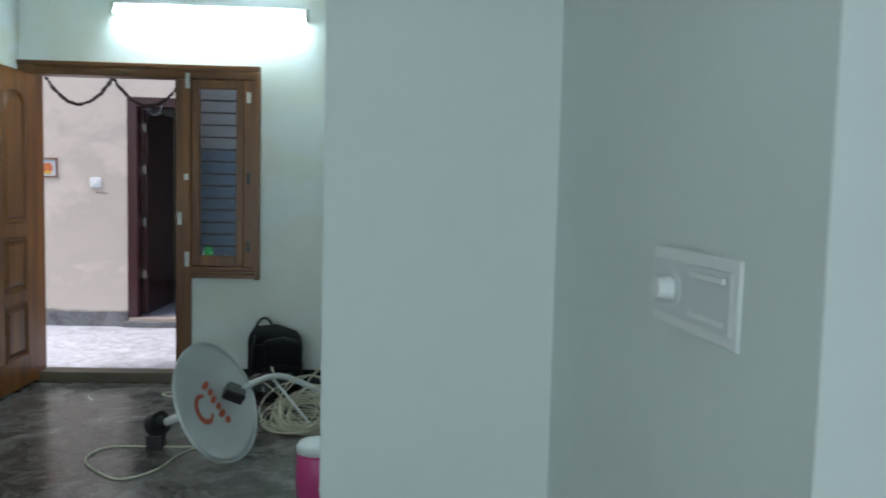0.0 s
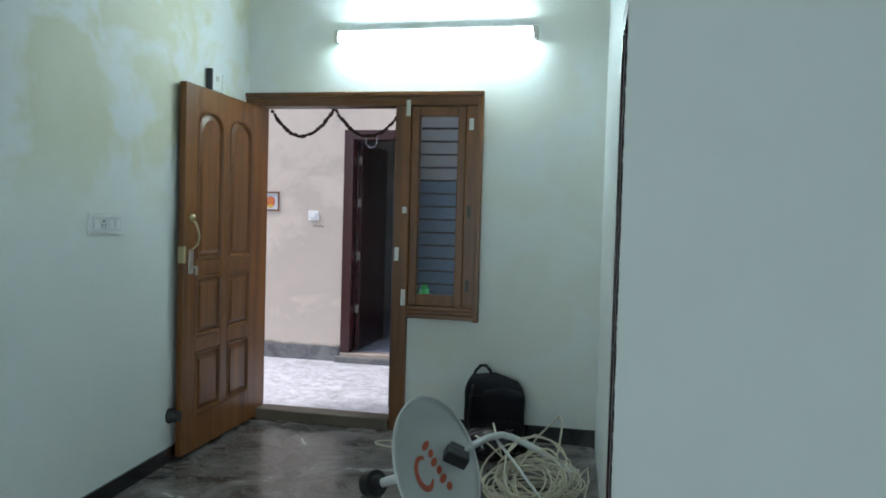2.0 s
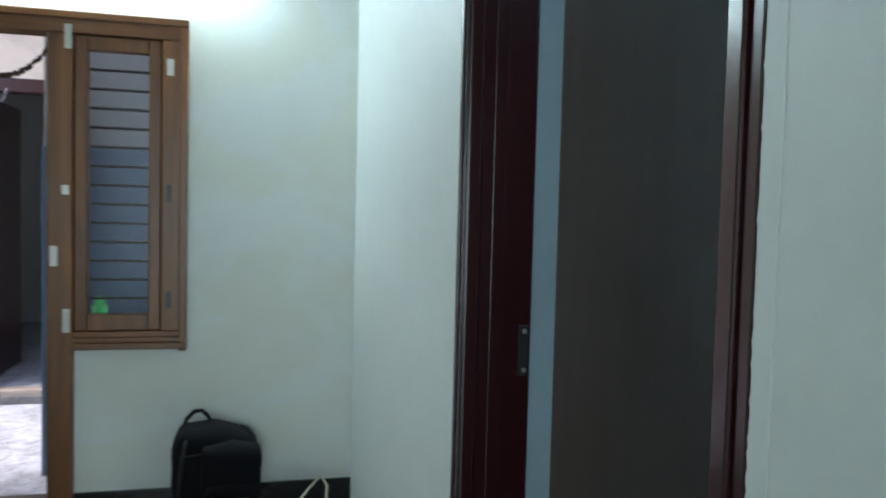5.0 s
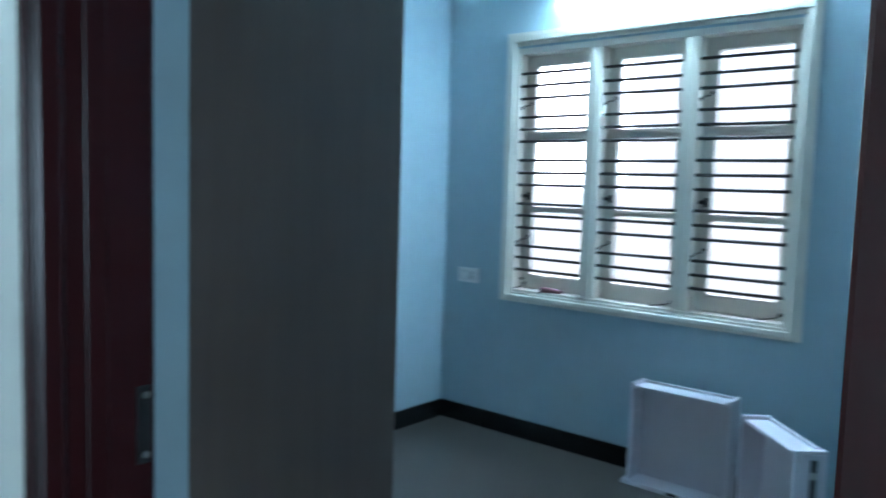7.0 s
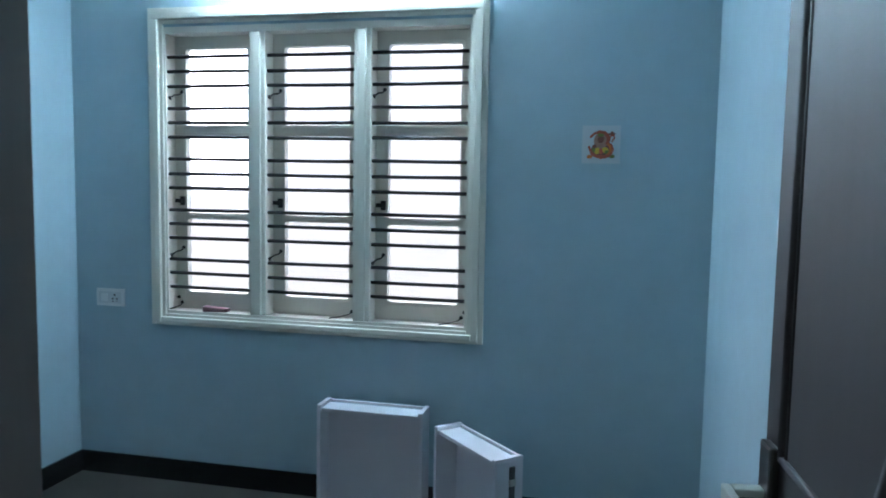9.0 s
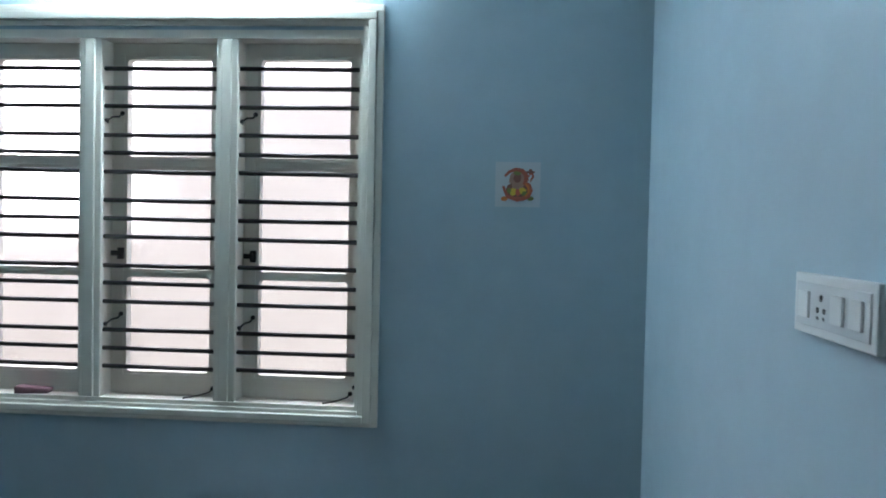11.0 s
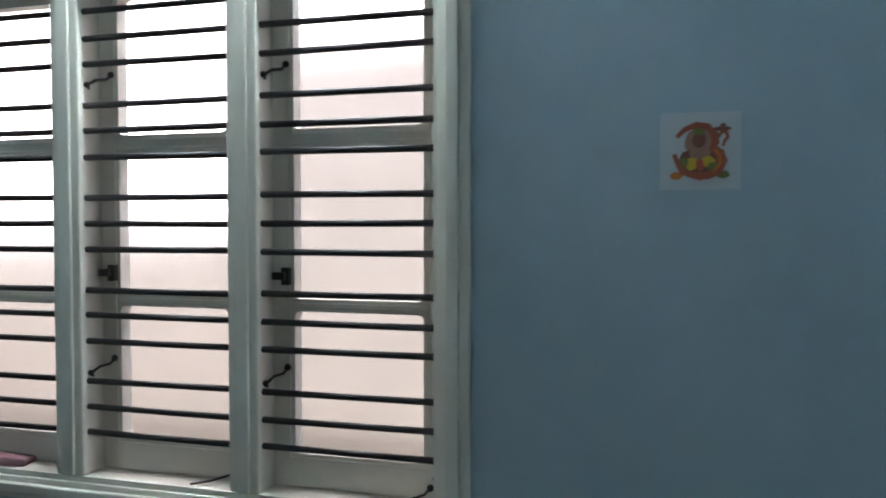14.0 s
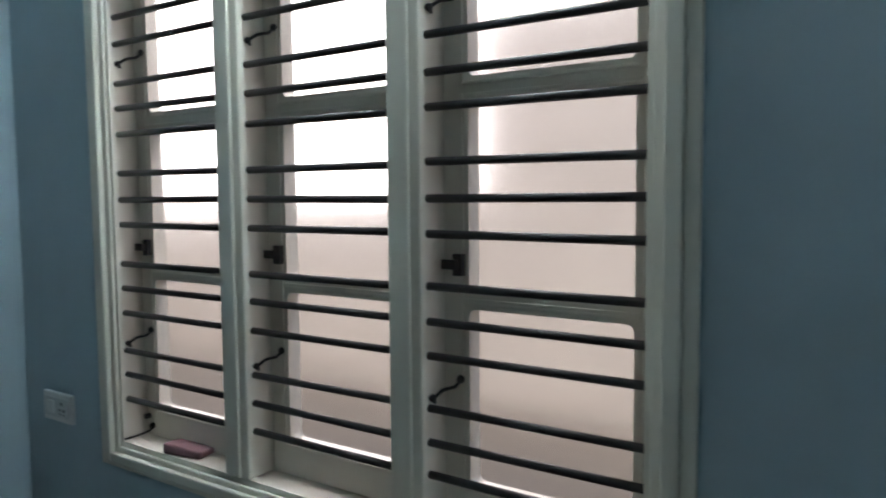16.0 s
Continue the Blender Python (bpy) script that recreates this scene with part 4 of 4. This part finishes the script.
# ---- tube lights ----
def tube_light(name, m, glow_mat, label):
    """A batten with a glowing tube; x along the tube, the front towards -y."""
    g = thing(name, m, label, "tube light")
    part("batten", box(bmesh.new(), -0.61, 0.61, -0.035, 0, 0.0, 0.05, 0.004), M_PLASTIC, g, local=True)
    for s in (-1, 1):
        part("holder", box(bmesh.new(), s * 0.625 - 0.014, s * 0.625 + 0.014, -0.075, 0, -0.03, 0.045, 0.005), M_STEEL, g, "grey tube holder", local=True)
    part("tube", rod(bmesh.new(), (-0.61, -0.058, -0.008), (0.61, -0.058, -0.008), 0.014, 16), glow_mat, g, "lit white tube", smooth=True, local=True)
    return g


solo("wall_hook", sweep(bmesh.new(), [(-1.04, -0.002, 2.335), (-1.04, -0.022, 2.332), (-1.04, -0.030, 2.318), (-1.04, -0.024, 2.304), (-1.04, -0.014, 2.306)], 0.004, 8), M_STEEL, "small steel hook on the wall under the tube light", "hook", smooth=True)
tube_light("tube_light", pose(-1.055, -0.001, 2.475), M_TUBE, "lit white tube light above the main door")
tube_light("tube_light", pose(XW - 0.001, -1.25, 2.46, 0, 0, -90), M_TUBE_B, "lit white tube light above the bedroom window")

# ---- living room things ----
tor = thing("garland", pose(-1.75, 0.11, 2.05), "dried dark flower garland hung in two swags", "garland")
rg = random.Random(8)
for x0, x1, dip in ((-2.19, -1.76, 0.17), (-1.74, -1.29, 0.17)):
    bm = bmesh.new()
    for i in range(46):
        u = i / 45
        c = (x0 + (x1 - x0) * u + rg.uniform(-.003, .003), 0.115 + rg.uniform(-.004, .004), 2.045 - dip * 4 * u * (1 - u) + rg.uniform(-.005, .005))
        bmesh.ops.create_icosphere(bm, subdivisions=1, radius=rg.uniform(0.009, 0.016), matrix=Matrix.Translation(c))
    part("swag", bm, M_FLOWER, tor)

# dish: its own z is the way it faces, its x points along the rim's low side
n_d = Vector((0.862, -0.305, 0.407)).normalized()
low = Vector((n_d.z * n_d.x, n_d.z * n_d.y, n_d.z * n_d.z - 1)).normalized()
side = n_d.cross(low)
dish_m = Matrix.Translation((-0.648, -1.458, 0.281)) @ Matrix((low, side, n_d)).transposed().to_4x4()
ds = thing("satellite_dish", dish_m, "pale grey satellite dish lying on its rim among cables", "satellite dish")
bm = bmesh.new()
R, K = 0.301, 56
prev = None
for back in (0, 1):
    rings = []
    for i in range(10):
        r = R * i / 9
        z = 0.055 * ((r / R) ** 2 - 1) - 0.004 * back
        rings.append([bm.verts.new((r * math.cos(2 * math.pi * k / K), r * math.sin(2 * math.pi * k / K), z)) for k in range(K)] if i else [bm.verts.new((0, 0, z))])
    for k in range(K):
        bm.faces.new((rings[0][0], rings[1][k], rings[1][(k + 1) % K]))
    for A, B in zip(rings[1:], rings[2:]):
        for k in range(K):
            bm.faces.new((A[k], A[(k + 1) % K], B[(k + 1) % K], B[k]))
    if back:
        for k in range(K):
            bm.faces.new((prev[k], prev[(k + 1) % K], rings[-1][(k + 1) % K], rings[-1][k]))
    prev = rings[-1]
part("reflector", bm, M_DISH, ds, smooth=True, local=True)
part("rim", sweep(bmesh.new(), [(R * math.cos(2 * math.pi * k / K), R * math.sin(2 * math.pi * k / K), -0.002) for k in range(K)], 0.006, 8, True), M_DISH, ds, smooth=True, local=True)


def on_dish(u, v):
    """A point just over the bowl, u to the viewer's right and v up along the dish."""
    x, y = -v, u
    return (x, y, 0.055 * ((x * x + y * y) / (R * R) - 1) + 0.0015)


def print_band(pts, w):
    """A printed stroke of the given width on the bowl, tapering at its ends."""
    bm = bmesh.new()
    k = len(pts)
    prev = None
    for i, (u, v) in enumerate(pts):
        a, b = pts[max(i - 1, 0)], pts[min(i + 1, k - 1)]
        d = Vector((b[0] - a[0], b[1] - a[1])).normalized()
        h = w * 0.5 * (0.35 + 0.65 * math.sin(math.pi * (i + 0.5) / k))
        row = [bm.verts.new(on_dish(u - d.y * h, v + d.x * h)), bm.verts.new(on_dish(u + d.y * h, v - d.x * h))]
        if prev:
            bm.faces.new((prev[0], prev[1], row[1], row[0]))
        prev = row
    return bm


# plain swirl and plain upright bars in place of the maker's mark
swirl = [(-0.05 + 0.066 * math.cos(t) * 0.9, -0.01 + 0.066 * math.sin(t)) for t in [radians(60 + i * 14) for i in range(20)]]
part("printed_mark", print_band(swirl, 0.034), M_RED, ds, "red printed swirl", local=True)
for i, (ln, off) in enumerate(((0.035, 0), (0.05, 0.008), (0.035, 0), (0.045, 0.006), (0.035, 0), (0.055, 0.01))):
    v = -0.115 + i * 0.04
    u = 0.085 - 0.012 * i
    part("printed_mark", print_band([(u - ln * 0.5 + ln * k / 5 - off, v + 0.004 * k) for k in range(6)], 0.034), M_RED, ds, "red printed bar", local=True)

# feed arm, clamp and rear mount
bm = box(bmesh.new(), -0.055, 0.055, -0.035, 0.035, -0.03, 0.03, 0.01)
box(bm, -0.035, 0.035, 0.02, 0.075, -0.02, 0.02, 0.006)
bmesh.ops.transform(bm, matrix=Matrix.Translation((-0.600, -1.325, 0.283)) @ pose(0, 0, 0, 20, 25, 20), verts=bm.verts)
part("clamp", bm, M_DARK, ds, "black plastic clamp")
arm = [(-0.60, -1.32, 0.28), (-0.56, -1.15, 0.285), (-0.51, -0.95, 0.275), (-0.46, -0.84, 0.262), (-0.41, -0.81, 0.245), (-0.345, -0.80, 0.218), (-0.28, -0.79, 0.185), (-0.22, -0.78, 0.15), (-0.17, -0.77, 0.115)]
part("feed_arm", sweep(bmesh.new(), arm, 0.017, 12), M_DISH, ds, "bent pale grey feed arm", smooth=True)
part("feed_horn", rod(rod(bmesh.new(), (-0.175, -0.771, 0.119), (-0.135, -0.765, 0.088), 0.021, 16), (-0.135, -0.765, 0.088), (-0.095, -0.757, 0.058), 0.024, 20, 0.042), M_PLASTIC, ds, "flared white feed horn")
part("arm_strut", sweep(bmesh.new(), [(-0.50, -0.83, 0.25), (-0.36, -0.98, 0.15), (-0.21, -1.12, 0.03)], 0.008, 8), M_DISH, ds, smooth=True)
mount = part("mount_tube", rod(bmesh.new(), (-0.95, -1.36, 0.135), (-0.76, -1.40, 0.22), 0.021, 16), M_PLASTIC, ds, "pale mounting tube", smooth=True)
bm = rod(rod(bmesh.new(), (-1.00, -1.33, 0.12), (-0.955, -1.36, 0.14), 0.06, 20), (-0.96, -1.36, 0.137), (-0.93, -1.37, 0.15), 0.035, 16)
part("mount_cap", bm, M_DARK, mount, "round black cap")
part("mount_foot", boxes((-1.03, -0.95, -1.37, -1.29, 0.0, 0.075), bev=0.006), M_DARK, mount)

# coiled cable
rc = random.Random(21)
cc = thing("cable_coil", pose(-0.29, -0.93, 0), "loosely coiled cream coaxial cable on the floor", "cable")
for n in range(26):
    cx, cy = -0.29 + rc.uniform(-0.05, 0.05), -0.95 + rc.uniform(-0.05, 0.05)
    ra, rb = rc.uniform(0.105, 0.215), rc.uniform(0.10, 0.19)
    lean, ph = rc.uniform(0.15, 0.62) * (n / 26) ** 0.5, rc.uniform(0, 6.28)
    z0 = 0.006 + 0.0022 * n + rb * lean
    pts = []
    for k in range(40):
        a = 2 * math.pi * k / 40
        rr = 1 + 0.06 * math.sin(3 * a + ph) + 0.03 * math.sin(2 * a - ph)
        y = rb * rr * math.sin(a)
        pts.append((cx + ra * rr * math.cos(a), cy + y, max(0.006, z0 + lean * y + 0.006 * math.sin(2 * a + ph))))
    part("loop", sweep(bmesh.new(), pts, 0.0045, 6, True), M_CABLE, cc, smooth=True)
for pts in ([(-0.36, -0.72, 0.11), (-0.30, -0.62, 0.20), (-0.23, -0.58, 0.27), (-0.185, -0.60, 0.325), (-0.165, -0.64, 0.30), (-0.18, -0.72, 0.17), (-0.20, -0.80, 0.10)],
            [(-0.48, -0.80, 0.10), (-0.40, -0.66, 0.17), (-0.31, -0.60, 0.21), (-0.22, -0.62, 0.19), (-0.12, -0.72, 0.12), (-0.07, -0.85, 0.05)],
            [(-0.46, -0.78, 0.12), (-0.50, -0.70, 0.20), (-0.53, -0.66, 0.27)], [(-0.44, -0.80, 0.12), (-0.55, -0.72, 0.18), (-0.62, -0.68, 0.20)],
            [(-0.1, -0.9, 0.05), (-0.06, -0.8, 0.08), (-0.03, -0.76, 0.11), (-0.02, -0.82, 0.06), (-0.04, -0.95, 0.02)]):
    part("stray_end", sweep(bmesh.new(), pts, 0.0048, 6), M_CABLE, cc, smooth=True)


def smooth_loop(pts, closed, z=0.0055, per=6):
    out, k = [], len(pts)
    for i in range(k if closed else k - 1):
        p = [Vector((*pts[(i + d) % k if closed else min(max(i + d, 0), k - 1)], 0)) for d in (-1, 0, 1, 2)]
        for j in range(per):
            t = j / per
            q = 0.5 * (2 * p[1] + (p[2] - p[0]) * t + (2 * p[0] - 5 * p[1] + 4 * p[2] - p[3]) * t * t + (3 * p[1] - p[0] - 3 * p[2] + p[3]) * t ** 3)
            out.append((q.x, q.y, z))
    return out


solo("loose_cable", sweep(bmesh.new(), smooth_loop([(-0.62, -1.28), (-0.86, -1.33), (-1.09, -1.325), (-1.235, -1.35), (-1.262, -1.53), (-1.11, -1.71), (-0.99, -1.765), (-0.88, -1.64), (-0.84, -1.45), (-0.72, -1.25), (-0.5, -1.1)], False), 0.005, 6), M_CABLE, "cream cable lying in a loose loop", "cable", smooth=True)
solo("loose_cable", sweep(bmesh.new(), smooth_loop([(-0.80, -0.40), (-1.02, -0.33), (-1.20, -0.27), (-1.28, -0.32), (-1.22, -0.38), (-1.0, -0.42), (-0.78, -0.55)], False), 0.005, 6), M_CABLE, "cream cable end trailing past the doorway", "cable", smooth=True)

# backpack, in its own axes: x across, y out from the wall, z up
bp = thing("backpack", pose(-0.59, -0.035, 0, 7, 0, 0), "black nylon backpack leaning on the wall", "backpack")


def puffy(w, d, h, zoff, yoff, power=3.2, xoff=0.0, skew=0.0, rings=14, seg=28):
    """A soft upright bag body."""
    bm = bmesh.new()
    loops = []
    for i in range(rings + 1):
        t = -1 + 2 * i / rings
        sc = max(0.0, 1 - abs(t) ** power) ** (1 / power)
        sc = max(sc, 0.55 if i in (0,) else 0.08)
        lp = []
        for k in range(seg):
            a = 2 * math.pi * k / seg
            c, sn = math.cos(a), math.sin(a)
            x = math.copysign(abs(c) ** 0.55, c) * w / 2 * sc
            y = math.copysign(abs(sn) ** 0.6, sn) * d / 2 * (0.5 + 0.5 * sc)
            z = zoff + h / 2 * (1 + t) + skew * x * (1 + t) / 2
            wob = 0.006 * noise.noise((x * 14 + xoff * 9, y * 14 + 3, z * 14))
            lp.append(bm.verts.new((x + xoff + wob, y + yoff + wob, max(z, 0.002))))
        loops.append(lp)
    for A, B in zip(loops, loops[1:]):
        for k in range(seg):
            bm.faces.new((A[k], A[(k + 1) % seg], B[(k + 1) % seg], B[k]))
    bm.faces.new(loops[0][::-1])
    bm.faces.new(loops[-1])
    return bm


part("body", puffy(0.36, 0.16, 0.445, 0.0, -0.085, power=3.6, xoff=-0.008, skew=-0.10), M_FABRIC, bp, smooth=True, local=True)
part("front_pocket", puffy(0.245, 0.10, 0.375, 0.02, -0.175, power=7.0, xoff=0.062, skew=-0.03), M_FABRIC, bp, smooth=True, local=True)
part("lower_pocket", puffy(0.215, 0.06, 0.20, 0.03, -0.222, power=5.0, xoff=0.068, skew=-0.03), M_FABRIC, bp, smooth=True, local=True)
part("side_strap", sweep(bmesh.new(), [(-0.12, -0.165, 0.40), (-0.135, -0.178, 0.32), (-0.145, -0.178, 0.2), (-0.15, -0.165, 0.06)], 0.008, 8), M_DARK, bp, "black webbing strap", smooth=True, local=True)
part("handle", sweep(bmesh.new(), [(-0.135, -0.06, 0.42), (-0.125, -0.06, 0.455), (-0.095, -0.06, 0.487), (-0.065, -0.06, 0.49), (-0.04, -0.06, 0.465), (-0.02, -0.06, 0.425)], 0.009, 8), M_FABRIC, bp, "webbing carry handle", smooth=True, local=True)
part("zip", sweep(bmesh.new(), [(-0.15 + 0.03 * i, -0.185 + 0.002 * abs(i - 5), 0.33 + 0.02 * math.sin(i * 0.31)) for i in range(11)], 0.003, 6), M_DARK, bp, local=True)
part("printed_mark", boxes((0.07, 0.12, -0.2575, -0.2485, 0.16, 0.167), (0.085, 0.13, -0.2575, -0.2485, 0.172, 0.178)), M_GREYSTONE, bp, "small grey printed bar", local=True)

# dark helmet in front of the backpack
hm = thing("helmet", pose(-0.60, -0.40, 0, 0, 0, 15), "glossy dark brown helmet on the floor by the backpack", "helmet")
bm = bmesh.new()
bmesh.ops.create_uvsphere(bm, u_segments=28, v_segments=18, radius=1.0)
for v in bm.verts:
    v.co = Vector((v.co.x * 0.135, v.co.y * 0.125, max(v.co.z, -0.75) * 0.105 + 0.079))
part("shell", bm, plain("dark_brown_gloss", (0.030, 0.020, 0.020), 0.08, vary=0.1, bump=0.0), hm, smooth=True, local=True)
bm = bmesh.new()
bmesh.ops.create_uvsphere(bm, u_segments=28, v_segments=18, radius=1.0)
bmesh.ops.delete(bm, geom=[v for v in bm.verts if v.co.y > -0.35 or v.co.z < -0.45 or v.co.z > 0.5], context='VERTS')
for v in bm.verts:
    v.co = Vector((v.co.x * 0.138, v.co.y * 0.129, v.co.z * 0.108 + 0.079))
part("visor", bm, plain("smoked_visor", (0.01, 0.01, 0.012), 0.04, bump=0.0), hm, "smoked visor", smooth=True, local=True)

# jar with a white lid
jr = thing("jar", pose(-0.10, -1.93, 0), "pink plastic jar with a white domed lid", "jar")
bm = bmesh.new()
prof = ((0.082, 0.0), (0.09, 0.01), (0.094, 0.10), (0.09, 0.185), (0.08, 0.20))
rows = [[bm.verts.new((r * math.cos(2 * math.pi * k / 28), r * math.sin(2 * math.pi * k / 28), z)) for k in range(28)] for r, z in prof]
for A, B in zip(rows, rows[1:]):
    for k in range(28):
        bm.faces.new((A[k], A[(k + 1) % 28], B[(k + 1) % 28], B[k]))
bm.faces.new(rows[0][::-1]); bm.faces.new(rows[-1])
part("body", bm, M_PINK, jr, smooth=True, local=True)
bm = bmesh.new()
prof = ((0.088, 0.201), (0.092, 0.203), (0.092, 0.225), (0.08, 0.243), (0.045, 0.254), (0.01, 0.257))
rows = [[bm.verts.new((r * math.cos(2 * math.pi * k / 28), r * math.sin(2 * math.pi * k / 28), z)) for k in range(28)] for r, z in prof]
for A, B in zip(rows, rows[1:]):
    for k in range(28):
        bm.faces.new((A[k], A[(k + 1) % 28], B[(k + 1) % 28], B[k]))
bm.faces.new(rows[0][::-1]); bm.faces.new(rows[-1])
part("lid", bm, M_PLASTIC, jr, "white domed lid", smooth=True, local=True)

# door stopper on the west wall
st = thing("door_stopper", pose(XL + LEAN * 0.985, -0.985, 0.25, 0, 0, 94.1), "black rubber door stopper on the wall", "door stopper")
part("base", rod(bmesh.new(), (0, 0, 0), (0, -0.012, 0), 0.040, 20), M_DARK, st, smooth=False, local=True)
part("stem", rod(bmesh.new(), (0, -0.0125, 0), (0, -0.062, 0), 0.036, 20, 0.028), M_DARK, st, local=True)
solo("cord_loop", sweep(bmesh.new(), [(-2.16, OY - 0.02, ODZ - 0.07), (-2.155, OY - 0.025, ODZ - 0.13), (-2.13, OY - 0.025, ODZ - 0.16), (-2.10, OY - 0.025, ODZ - 0.165), (-2.07, OY - 0.025, ODZ - 0.15), (-2.055, OY - 0.025, ODZ - 0.12), (-2.05, OY - 0.02, ODZ - 0.07)], 0.0042, 6), M_GREYSHEET, "grey cord looped over the neighbour's doorway", "cord", smooth=True)
